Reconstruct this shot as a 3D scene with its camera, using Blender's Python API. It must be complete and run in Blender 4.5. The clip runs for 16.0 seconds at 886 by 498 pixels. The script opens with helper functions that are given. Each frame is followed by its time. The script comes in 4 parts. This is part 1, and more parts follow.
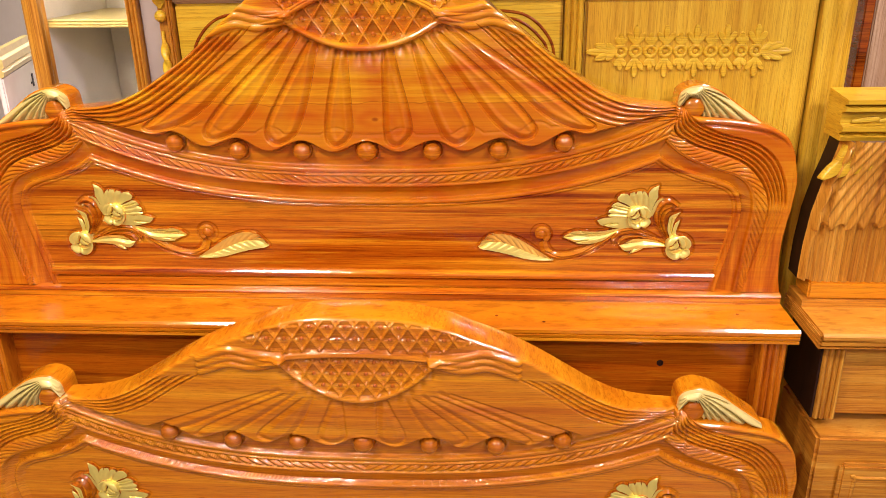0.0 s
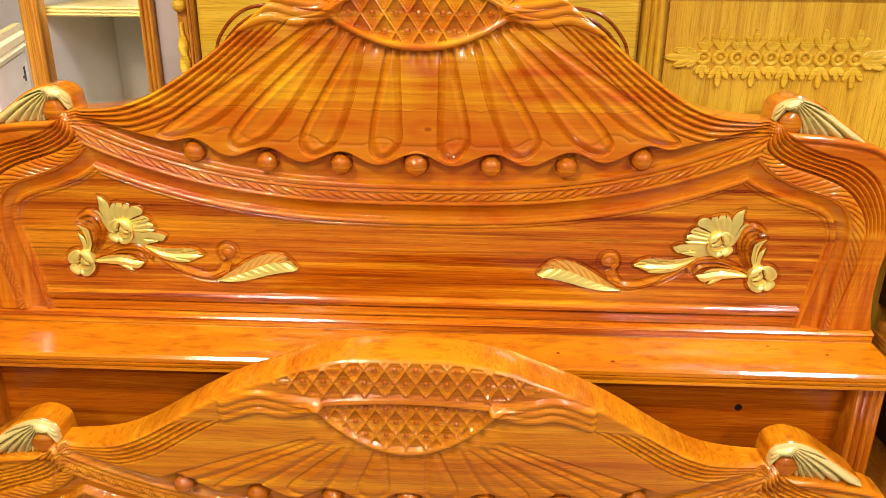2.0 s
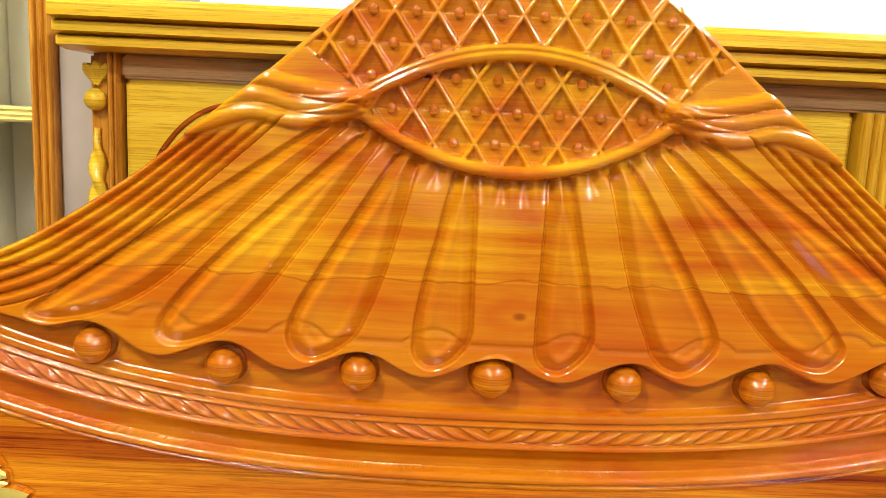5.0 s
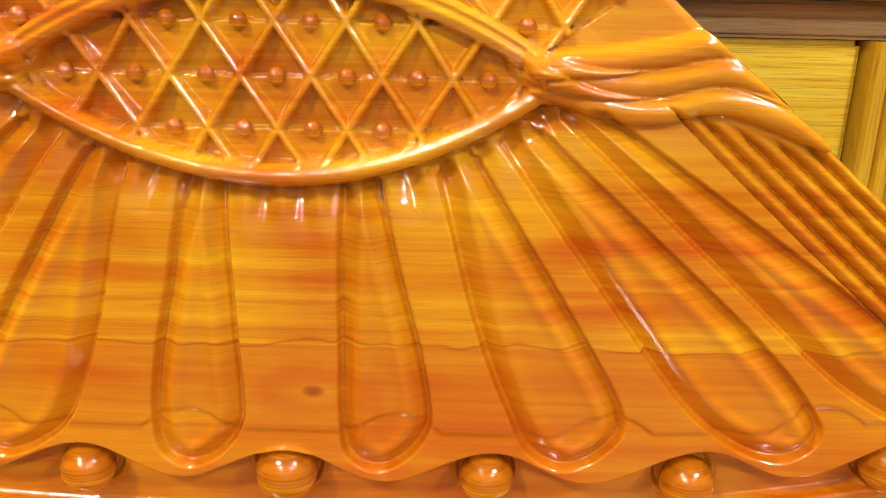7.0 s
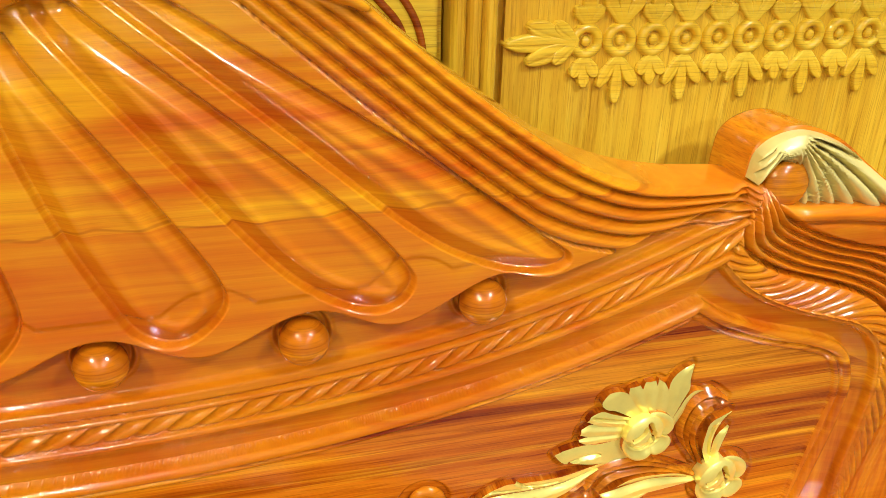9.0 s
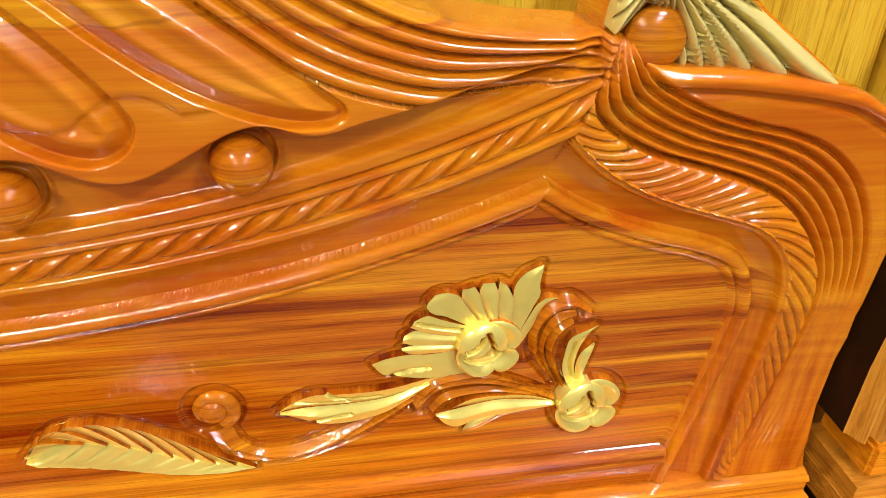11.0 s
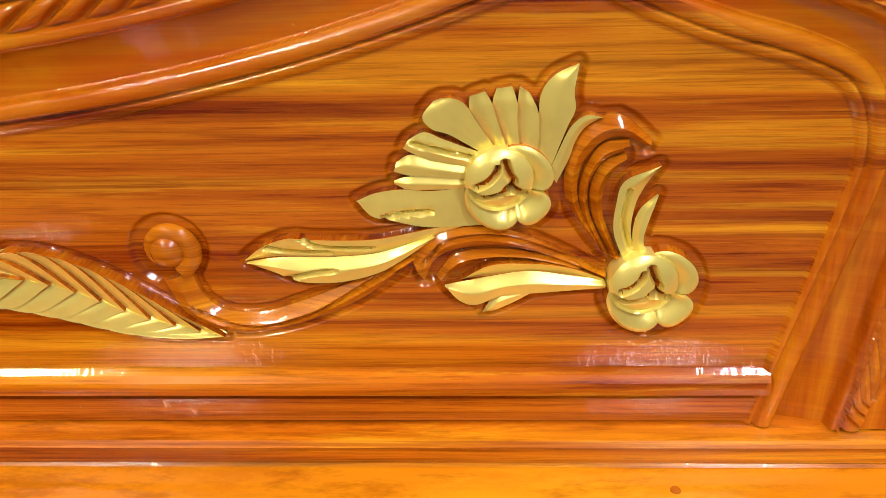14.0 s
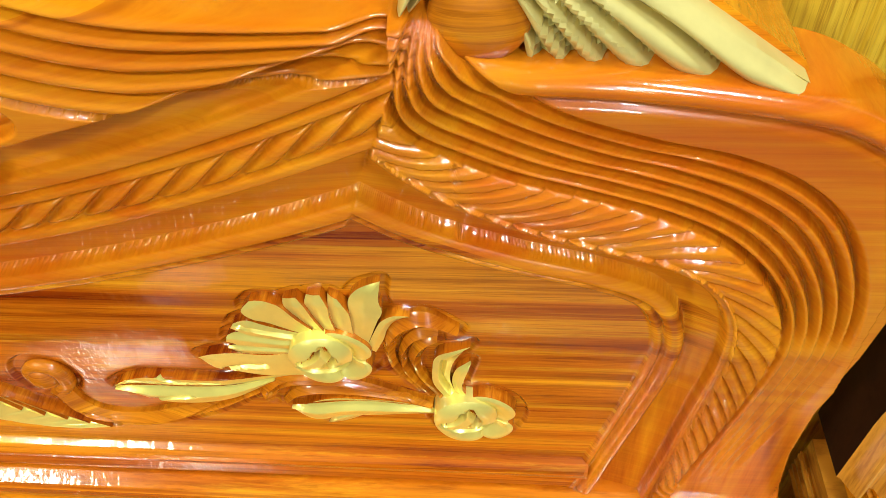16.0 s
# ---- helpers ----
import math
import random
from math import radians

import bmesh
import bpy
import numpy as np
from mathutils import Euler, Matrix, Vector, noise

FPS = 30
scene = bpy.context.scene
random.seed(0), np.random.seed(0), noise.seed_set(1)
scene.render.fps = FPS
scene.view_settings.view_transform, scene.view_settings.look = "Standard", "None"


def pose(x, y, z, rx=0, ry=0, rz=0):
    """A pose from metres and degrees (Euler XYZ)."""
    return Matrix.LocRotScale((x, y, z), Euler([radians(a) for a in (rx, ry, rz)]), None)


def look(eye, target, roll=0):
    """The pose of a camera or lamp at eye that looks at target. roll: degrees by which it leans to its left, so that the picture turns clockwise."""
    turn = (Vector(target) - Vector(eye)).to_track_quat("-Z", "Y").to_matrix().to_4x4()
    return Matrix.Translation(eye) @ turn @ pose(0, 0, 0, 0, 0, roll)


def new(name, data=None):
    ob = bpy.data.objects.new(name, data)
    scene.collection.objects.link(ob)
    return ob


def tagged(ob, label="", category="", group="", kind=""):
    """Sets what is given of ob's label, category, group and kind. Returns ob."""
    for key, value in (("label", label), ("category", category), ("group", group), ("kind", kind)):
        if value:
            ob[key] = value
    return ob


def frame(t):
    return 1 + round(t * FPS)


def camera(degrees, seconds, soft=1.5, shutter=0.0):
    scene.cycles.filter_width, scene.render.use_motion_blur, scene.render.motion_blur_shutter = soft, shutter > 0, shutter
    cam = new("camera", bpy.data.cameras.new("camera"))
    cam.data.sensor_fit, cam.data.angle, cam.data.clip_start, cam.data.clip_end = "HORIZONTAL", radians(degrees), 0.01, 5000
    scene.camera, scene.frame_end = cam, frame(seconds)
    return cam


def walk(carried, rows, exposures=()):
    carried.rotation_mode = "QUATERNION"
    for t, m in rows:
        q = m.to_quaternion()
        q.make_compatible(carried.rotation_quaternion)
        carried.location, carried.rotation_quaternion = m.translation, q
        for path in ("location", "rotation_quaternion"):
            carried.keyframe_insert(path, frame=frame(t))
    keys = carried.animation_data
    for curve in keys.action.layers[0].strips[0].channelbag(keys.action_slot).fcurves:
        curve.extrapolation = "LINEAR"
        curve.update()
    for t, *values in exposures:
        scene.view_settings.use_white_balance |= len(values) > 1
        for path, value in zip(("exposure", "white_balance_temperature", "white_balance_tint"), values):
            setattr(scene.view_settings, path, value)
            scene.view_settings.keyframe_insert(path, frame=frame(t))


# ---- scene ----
cam = camera(58.5, 16.0, soft=0.6)
PATH = [
    (0, (0.255, -1.539, 1.393), (0.126, 0.318, 0.66), -1.0),
    (0.5, (0.255, -1.526, 1.388), (0.119, 0.328, 0.651), -0.9),
    (1, (0.223, -1.49, 1.384), (0.1, 0.362, 0.64), -0.6),
    (1.5, (0.148, -1.424, 1.389), (0.072, 0.424, 0.628), 0.1),
    (2, (0.099, -1.347, 1.375), (0.029, 0.509, 0.634), 0.5),
    (2.5, (0.041, -1.283, 1.338), (-0.008, 0.599, 0.662), 1.1),
    (3, (-0.011, -1.227, 1.316), (-0.025, 0.674, 0.696), 1.8),
    (3.5, (-0.038, -1.143, 1.278), (-0.047, 0.792, 0.772), 2.3),
    (4, (-0.057, -1.013, 1.248), (-0.067, 0.951, 0.875), 2.5),
    (4.2, (-0.082, -0.96, 1.227), (-0.052, 1.018, 0.938), 2.6),
    (6.5, (0.053, -0.496, 1.298), (0.039, 1.435, 0.777), 2.1),
    (7, (0.103, -0.463, 1.298), (0.088, 1.443, 0.692), 1.3),
    (7.5, (0.143, -0.458, 1.291), (0.215, 1.432, 0.640), 1.2),
    (8, (0.174, -0.472, 1.286), (0.387, 1.394, 0.598), 1.2),
    (8.5, (0.200, -0.484, 1.277), (0.550, 1.348, 0.556), 0.9),
    (9, (0.234, -0.485, 1.295), (0.698, 1.257, 0.429), 1.3),
    (9.5, (0.294, -0.492, 1.306), (0.751, 1.198, 0.339), 1.0),
    (9.7, (0.311, -0.473, 1.297), (0.785, 1.190, 0.293), 0.8),
    (11.8, (0.472, -0.412, 1.11), (0.614, 1.287, 0.064), 1.2),
    (12, (0.478, -0.397, 1.075), (0.554, 1.327, 0.063), 0.0),
    (12.5, (0.48, -0.371, 1.022), (0.468, 1.368, 0.034), -1.3),
    (13, (0.484, -0.381, 0.973), (0.435, 1.457, 0.187), -1.6),
    (13.5, (0.497, -0.392, 0.969), (0.432, 1.465, 0.231), -1.5),
    (14, (0.526, -0.405, 1.02), (0.461, 1.388, 0.136), -1.3),
    (14.5, (0.578, -0.405, 1.123), (0.49, 1.234, -0.019), -1.5),
    (15, (0.603, -0.383, 1.192), (0.555, 1.107, -0.141), -0.7),
    (15.5, (0.614, -0.341, 1.221), (0.573, 1.075, -0.19), -0.1),
    (16, (0.648, -0.266, 1.244), (0.495, 1.076, -0.231), -3.7),
]
EXPOSURES = [(0, 0.06, 6500, 24), (2, 0.09, 6450, 15), (2.5, 0.11, 6350, 10), (4, 0.20, 6150, -1), (6.5, 0.19, 6100, -3), (7.5, 0.27, 6000, -7), (8.6, 0.26, 6000, -8), (9.5, 0.13, 6100, 0), (11.8, -0.05, 6200, 1),
             (13, -0.22, 6350, 8), (14.5, -0.09, 6250, 2), (15.2, 0.0, 5800, -14), (16, 0.0, 5800, -14)]
walk(cam, [(t, look(eye, target, roll)) for t, eye, target, roll in PATH], EXPOSURES)

# ---- light ----
world = bpy.data.worlds.new("showroom_air")
world.use_nodes = True
world.node_tree.nodes["Background"].inputs[0].default_value = (1.0, 0.86, 0.66, 1)
world.node_tree.nodes["Background"].inputs[1].default_value = 0.02
scene.world = world


def area_lamp(name, x, y, z, sx, sy, power, colour, target=None):
    data = bpy.data.lights.new(name, "AREA")
    data.shape, data.size, data.size_y, data.energy, data.color = "RECTANGLE", sx, sy, power, colour
    ob = new(name, data)
    ob.matrix_world = look((x, y, z), target or (x, y + 0.001, 0))
    return ob


WARM, COOL = (1.0, 0.87, 0.70), (0.97, 0.90, 1.0)
# the row at y -4.4 is an unseen addition that brightens the south wall
ROWS = {-4.4: (-0.85, 1.48), -2.9: (-0.85, 1.48), -1.5: (-0.85, 1.48), -0.3: (-0.85, 1.48), 0.9: (-0.85, 1.48), 2.1: (-0.85, 1.58), 3.5: (-1.10, 1.95)}
LAMPS = [(x, y, 2.6) for y, xs in ROWS.items() for x in xs]
POWER = {-4.4: 24, -2.9: 42, -1.5: 40, -0.3: 22, 0.9: 24, 2.1: 30, 3.5: 58}
for x, y, z in LAMPS:
    area_lamp("panel_light", x, y, z, 0.22, 0.22, POWER[y], WARM if x < 0 else COOL)


# ---- materials ----
def material(name):
    m = bpy.data.materials.new(name)
    m.use_nodes = True
    t = m.node_tree
    return m, t, t.nodes["Principled BSDF"]


def node(t, kind, **values):
    n = t.nodes.new(kind)
    for k, v in values.items():
        n.inputs[k].default_value = v
    return n


def ramp(t, source, stops):
    n = t.nodes.new("ShaderNodeValToRGB")
    while len(n.color_ramp.elements) < len(stops):
        n.color_ramp.elements.new(0.5)
    for e, (p, c) in zip(n.color_ramp.elements, stops):
        e.position, e.color = p, (*c, 1)
    t.links.new(source, n.inputs[0])
    return n.outputs[0]


def mixed(t, fac, a, b, mode="MIX"):
    n = t.nodes.new("ShaderNodeMix")
    n.data_type, n.blend_type = "RGBA", mode
    for socket, v in ((n.inputs[0], fac), (n.inputs[6], a), (n.inputs[7], b)):
        if isinstance(v, (int, float)):
            socket.default_value = v
        elif isinstance(v, tuple):
            socket.default_value = (*v, 1)
        else:
            t.links.new(v, socket)
    return n.outputs[2]


def wood(name, dark, mid, light, along="X", rough=0.22, coat=1.0, scale=1.0, bump=0.12, coat_rough=0.04, spread=0.0, planks=None, figure=0.35, bands=0.34):
    """Varnished timber: long streaks along one axis, fine pores, and slow drift of colour."""
    m, t, b = material(name)
    co = t.nodes.new("ShaderNodeTexCoord")
    mp = t.nodes.new("ShaderNodeMapping")
    mp.inputs["Scale"].default_value = {"X": (0.26, 0.8, 9), "Z": (9, 0.8, 0.26), "Y": (9, 0.26, 9)}[along]
    if spread:
        info = t.nodes.new("ShaderNodeObjectInfo")
        va = t.nodes.new("ShaderNodeVectorMath")
        va.operation = "MULTIPLY_ADD"
        t.links.new(info.outputs["Random"], va.inputs[0])
        va.inputs[1].default_value = (spread, spread, spread)
        t.links.new(co.outputs["Object"], va.inputs[2])
        t.links.new(va.outputs[0], mp.inputs[0])
    else:
        t.links.new(co.outputs["Object"], mp.inputs[0])
    big = node(t, "ShaderNodeTexNoise", Scale=(3.0 if planks else 1.6) * scale, Detail=3.0, Roughness=0.55, Distortion=0.6)
    streak = node(t, "ShaderNodeTexNoise", Scale=7.0 * scale, Detail=9.0, Roughness=0.74, Distortion=0.45)
    fine = node(t, "ShaderNodeTexNoise", Scale=70.0 * scale, Detail=4.0, Roughness=0.7)
    for n in (big, streak, fine):
        t.links.new(mp.outputs[0], n.inputs["Vector"])
    c = ramp(t, streak.outputs[0], [(0.40, dark), (0.475, mid), (0.525, mid), (0.60, light)])
    c2 = ramp(t, big.outputs[0], [(0.40, dark), (0.50, mid), (0.61, light)])
    c = mixed(t, bands, c, c2)
    pores = ramp(t, fine.outputs[0], [(0.36, (0.48, 0.36, 0.30)), (0.49, (1, 1, 1))])
    c = mixed(t, 0.55, c, pores, "MULTIPLY")
    # long dark growth lines
    grow = t.nodes.new("ShaderNodeMapping")
    grow.inputs["Scale"].default_value = {"X": (0.10, 0.5, 9), "Z": (9, 0.5, 0.10), "Y": (9, 0.10, 9)}[along]
    t.links.new(co.outputs["Object"], grow.inputs[0])
    lines = node(t, "ShaderNodeTexNoise", Scale=17.0 * scale, Detail=5.0, Roughness=0.62, Distortion=0.8)
    t.links.new(grow.outputs[0], lines.inputs["Vector"])
    c = mixed(t, figure, c, ramp(t, lines.outputs[0], [(0.37, (0.38, 0.16, 0.09)), (0.50, (1, 1, 1)), (0.62, (1.0, 1.0, 1.0))]), "MULTIPLY")
    if planks:
        # upper planks of calmer, paler figure, met by a thin glue line, with one knot
        d2, m2, l2, joint, glue, kx, kz = planks
        blot = node(t, "ShaderNodeTexNoise", Scale=1.1 * scale, Detail=3.0, Roughness=0.5, Distortion=1.2)
        mp2 = t.nodes.new("ShaderNodeMapping")
        mp2.inputs["Scale"].default_value = (5.0, 2.0, 6.0)
        t.links.new(co.outputs["Object"], mp2.inputs[0])
        t.links.new(mp2.outputs[0], blot.inputs["Vector"])
        up = mixed(t, 0.48, ramp(t, blot.outputs[0], [(0.36, d2), (0.50, m2), (0.64, l2)]), ramp(t, streak.outputs[0], [(0.37, d2), (0.5, m2), (0.63, l2)]))
        up = mixed(t, 0.26, up, ramp(t, lines.outputs[0], [(0.37, (0.62, 0.36, 0.25)), (0.48, (1, 1, 1))]), "MULTIPLY")
        up = mixed(t, 0.20, up, pores, "MULTIPLY")
        xyz = t.nodes.new("ShaderNodeSeparateXYZ")
        t.links.new(co.outputs["Object"], xyz.inputs[0])

        def sums(op, a, b_):
            n = t.nodes.new("ShaderNodeMath")
            n.operation = op
            for s_, v_ in zip(n.inputs, (a, b_)):
                if isinstance(v_, (int, float)):
                    s_.default_value = v_
                else:
                    t.links.new(v_, s_)
            return n.outputs[0]

        ax = sums("ABSOLUTE", xyz.outputs[0], 0.0)
        arch = sums("MULTIPLY", sums("POWER", sums("MINIMUM", sums("DIVIDE", ax, 0.577), 1.0), 2.6), 0.092)
        fall = sums("MULTIPLY", sums("MAXIMUM", sums("SUBTRACT", ax, 0.577), 0.0), 0.42)
        edge = sums("SUBTRACT", sums("ADD", arch, joint), fall)
        outer = sums("MULTIPLY", ramp(t, ax, [(0.745, (0, 0, 0)), (0.785, (1, 1, 1))]), ramp(t, xyz.outputs[2], [(0.79, (0, 0, 0)), (0.90, (1, 1, 1))]))
        # the side frame is a piece of its own with upright grain
        mp3 = t.nodes.new("ShaderNodeMapping")
        mp3.inputs["Scale"].default_value = (9, 0.3, 0.55)
        t.links.new(co.outputs["Object"], mp3.inputs[0])
        rise = node(t, "ShaderNodeTexNoise", Scale=9.0, Detail=6.0, Roughness=0.6)
        t.links.new(mp3.outputs[0], rise.inputs["Vector"])
        inner = sums("ADD", sums("MULTIPLY", sums("SUBTRACT", xyz.outputs[2], 0.69), 0.19), 0.699)
        stile = sums("MULTIPLY", sums("GREATER_THAN", ax, inner), sums("LESS_THAN", xyz.outputs[2], 0.868))
        stile = sums("MULTIPLY", stile, sums("GREATER_THAN", xyz.outputs[2], 0.6973))
        stile = sums("MULTIPLY", stile, 0.82)
        c = mixed(t, stile, c, ramp(t, rise.outputs[0], [(0.28, (0.26, 0.030, 0.001)), (0.48, (0.52, 0.118, 0.002)), (0.72, (0.74, 0.27, 0.006))]))
        fac = sums("MAXIMUM", sums("GREATER_THAN", xyz.outputs[2], edge), outer)
        # the lower plank of the fan is the redder one
        up = mixed(t, sums("MULTIPLY", sums("LESS_THAN", xyz.outputs[2], glue), 0.50), up, d2)
        c = mixed(t, fac, c, up)
        wave = sums("MULTIPLY", sums("SUBTRACT", blot.outputs[0], 0.5), 0.05)
        line = sums("ABSOLUTE", sums("SUBTRACT", sums("ADD", xyz.outputs[2], wave), glue), 0.0)
        c = mixed(t, ramp(t, sums("MULTIPLY", line, 300.0), [(0.10, (0.42, 0.42, 0.42)), (0.36, (0, 0, 0))]), c, dark)
        rx = sums("POWER", sums("MULTIPLY", sums("SUBTRACT", xyz.outputs[0], kx), 90.0), 2.0)
        rz = sums("POWER", sums("MULTIPLY", sums("SUBTRACT", xyz.outputs[2], kz), 150.0), 2.0)
        rings = sums("SQRT", sums("ADD", sums("MULTIPLY", rx, 0.6), rz), 0.0)
        bands = sums("ADD", sums("MULTIPLY", sums("SINE", sums("ADD", sums("MULTIPLY", rings, 2.4), sums("MULTIPLY", blot.outputs[0], 6.0)), 0.0), 0.5), 0.5)
        c = mixed(t, sums("MULTIPLY", bands, ramp(t, sums("MULTIPLY", rings, 0.1), [(0.12, (0.55, 0.55, 0.55)), (0.62, (0, 0, 0))])), c, d2)
        c = mixed(t, ramp(t, sums("ADD", rx, rz), [(0.05, (0.7, 0.7, 0.7)), (0.5, (0, 0, 0))]), c, dark)
    t.links.new(c, b.inputs["Base Color"])
    b.inputs["Roughness"].default_value = rough
    b.inputs["Specular IOR Level"].default_value = 0.2
    b.inputs["Coat Weight"].default_value = coat
    b.inputs["Coat Roughness"].default_value = coat_rough
    b.inputs["Coat IOR"].default_value = 1.66
    bp = node(t, "ShaderNodeBump", Strength=bump, Distance=0.0006)
    t.links.new(fine.outputs[0], bp.inputs["Height"])
    t.links.new(bp.outputs[0], b.inputs["Normal"])
    # the lacquer is brushed on unevenly: fine ripples across the grain
    rip = t.nodes.new("ShaderNodeMapping")
    rip.inputs["Scale"].default_value = {"X": (3.2, 1, 1), "Z": (1, 1, 3.2), "Y": (1, 3.2, 1)}[along]
    t.links.new(co.outputs["Object"], rip.inputs[0])
    slow = node(t, "ShaderNodeTexNoise", Scale=38.0, Detail=3.0, Roughness=0.6)
    t.links.new(rip.outputs[0], slow.inputs["Vector"])
    bc = node(t, "ShaderNodeBump", Strength=0.40, Distance=0.0012)
    t.links.new(slow.outputs[0], bc.inputs["Height"])
    t.links.new(bc.outputs[0], b.inputs["Coat Normal"])
    return m


TEAK = wood("varnished_teak", (0.22, 0.020, 0.001), (0.58, 0.148, 0.003), (0.84, 0.38, 0.011),
            planks=((0.54, 0.100, 0.002), (0.69, 0.255, 0.004), (0.87, 0.46, 0.011), 0.886, 1.098, 0.022, 1.066), figure=0.58, bands=0.44)
TEAK_UP = wood("varnished_teak_upright", (0.20, 0.024, 0.001), (0.50, 0.125, 0.003), (0.74, 0.27, 0.010), along="Z")
TEAK_PALE = wood("varnished_teak_pale", (0.52, 0.132, 0.003), (0.68, 0.225, 0.004), (0.82, 0.345, 0.009), figure=0.2)
TEAK_APRON = wood("varnished_teak_apron", (0.30, 0.045, 0.001), (0.48, 0.115, 0.003), (0.62, 0.20, 0.006), figure=0.25)
TEAK_BEAD = wood("varnished_teak_bead", (0.34, 0.06, 0.001), (0.55, 0.155, 0.003), (0.76, 0.31, 0.007), scale=0.8)
TEAK_DARK = wood("varnished_teak_dark", (0.10, 0.012, 0.001), (0.32, 0.06, 0.003), (0.5, 0.14, 0.008))
YELLOW = wood("yellow_gamari_wood", (0.62, 0.36, 0.016), (0.73, 0.47, 0.024), (0.80, 0.58, 0.05), rough=0.35, coat=0.35, coat_rough=0.12, figure=0.2)
YELLOW_UP = wood("yellow_gamari_wood_upright", (0.56, 0.30, 0.015), (0.68, 0.41, 0.022), (0.78, 0.53, 0.045), along="Z", rough=0.35, coat=0.35, coat_rough=0.12, figure=0.2)
# near-black: shade of the narrow bed gap put into colour; also the knot's brown
SIDE_SHADE_AND_KNOT = wood("side_shade_and_knot_wood", (0.010, 0.004, 0.002), (0.022, 0.008, 0.003), (0.04, 0.014, 0.005), along="Z", rough=0.6, coat=0.0)
HONEY_UP = wood("honey_wood_upright", (0.34, 0.12, 0.012), (0.56, 0.24, 0.02), (0.72, 0.38, 0.05), along="Z", rough=0.35, coat=0.4, coat_rough=0.12)
BEIGE = wood("beige_rail", (0.40, 0.24, 0.09), (0.52, 0.34, 0.15), (0.62, 0.45, 0.24), rough=0.4, coat=0.2, coat_rough=0.15, figure=0.2)
BEIGE_UP = wood("beige_plank", (0.36, 0.20, 0.09), (0.50, 0.33, 0.17), (0.62, 0.45, 0.26), along="Z", rough=0.5, coat=0.1, coat_rough=0.2)
HONEY = wood("honey_wood", (0.40, 0.13, 0.012), (0.62, 0.26, 0.02), (0.76, 0.40, 0.05), rough=0.35, coat=0.5, coat_rough=0.1)


def plain(name, colour, rough=0.6, metal=0.0, grain=8.0, amount=0.12, coat=0.0):
    m, t, b = material(name)
    co = t.nodes.new("ShaderNodeTexCoord")
    n = node(t, "ShaderNodeTexNoise", Scale=grain, Detail=5.0, Roughness=0.6)
    t.links.new(co.outputs["Object"], n.inputs["Vector"])
    lo = tuple(v * (1 - amount) for v in colour)
    hi = tuple(min(1, v * (1 + amount)) for v in colour)
    t.links.new(ramp(t, n.outputs[0], [(0.3, lo), (0.7, hi)]), b.inputs["Base Color"])
    b.inputs["Roughness"].default_value, b.inputs["Metallic"].default_value = rough, metal
    b.inputs["Coat Weight"].default_value = coat
    bp = node(t, "ShaderNodeBump", Strength=0.12, Distance=0.001)
    t.links.new(n.outputs[0], bp.inputs["Height"])
    t.links.new(bp.outputs[0], b.inputs["Normal"])
    return m


GOLD = plain("gold_paint", (0.88, 0.76, 0.19), 0.29, 0.48, 30, 0.10, 0.3)
CREAM_GOLD = plain("cream_gold_paint", (0.70, 0.59, 0.20), 0.35, 0.15, 30, 0.10, 0.4)
TAN_WALL = plain("tan_wall_paint", (0.30, 0.25, 0.19), 0.8, 0, 3, 0.05)
GREY_WALL = plain("grey_white_wall_paint", (0.42, 0.39, 0.34), 0.8, 0, 3, 0.05)
PLASTER = plain("white_wall_paint", (0.80, 0.77, 0.70), 0.8, 0, 3, 0.05)
GREY_INSIDE = plain("grey_laminate", (0.80, 0.77, 0.70), 0.6, 0, 5, 0.10)
FLOOR_TILE = plain("brown_floor_tile", (0.09, 0.055, 0.03), 0.5, 0, 4, 0.12, 0.0)
STEEL = plain("lamp_housing", (0.75, 0.75, 0.73), 0.5)
MAUVE = plain("mauve_grey_laminate", (0.40, 0.35, 0.32), 0.6, 0, 5, 0.10)
CARD = plain("white_carton", (0.85, 0.84, 0.80), 0.7, 0, 9, 0.06)
INK = plain("black_print", (0.03, 0.03, 0.04), 0.6)


def glass(name):
    m, t, b = material(name)
    b.inputs["Base Color"].default_value = (0.96, 0.98, 0.96, 1)
    b.inputs["Roughness"].default_value = 0.02
    b.inputs["Transmission Weight"].default_value = 1.0
    b.inputs["IOR"].default_value = 1.08
    return m


GLASS = glass("cabinet_glass")


# ---- building helpers ----
def thing(name, label, category, x=0, y=0, z=0, group="", kind=""):
    ob = new(name)
    ob.empty_display_size = 0.05
    ob.location = (x, y, z)
    return tagged(ob, label, category, group, kind)


def adopt(ob, parent, label=""):
    if parent is not None:
        ob.parent = parent
    return tagged(ob, label) if label else ob


def smooth(me, on=True):
    me.polygons.foreach_set("use_smooth", [on] * len(me.polygons))
    me.update()
    return me


def part(name, bm, mat, parent, label="", soft=False):
    me = bpy.data.meshes.new(name)
    bm.to_mesh(me)
    bm.free()
    me.materials.append(mat)
    if soft:
        smooth(me)
    return adopt(new(name, me), parent, label)


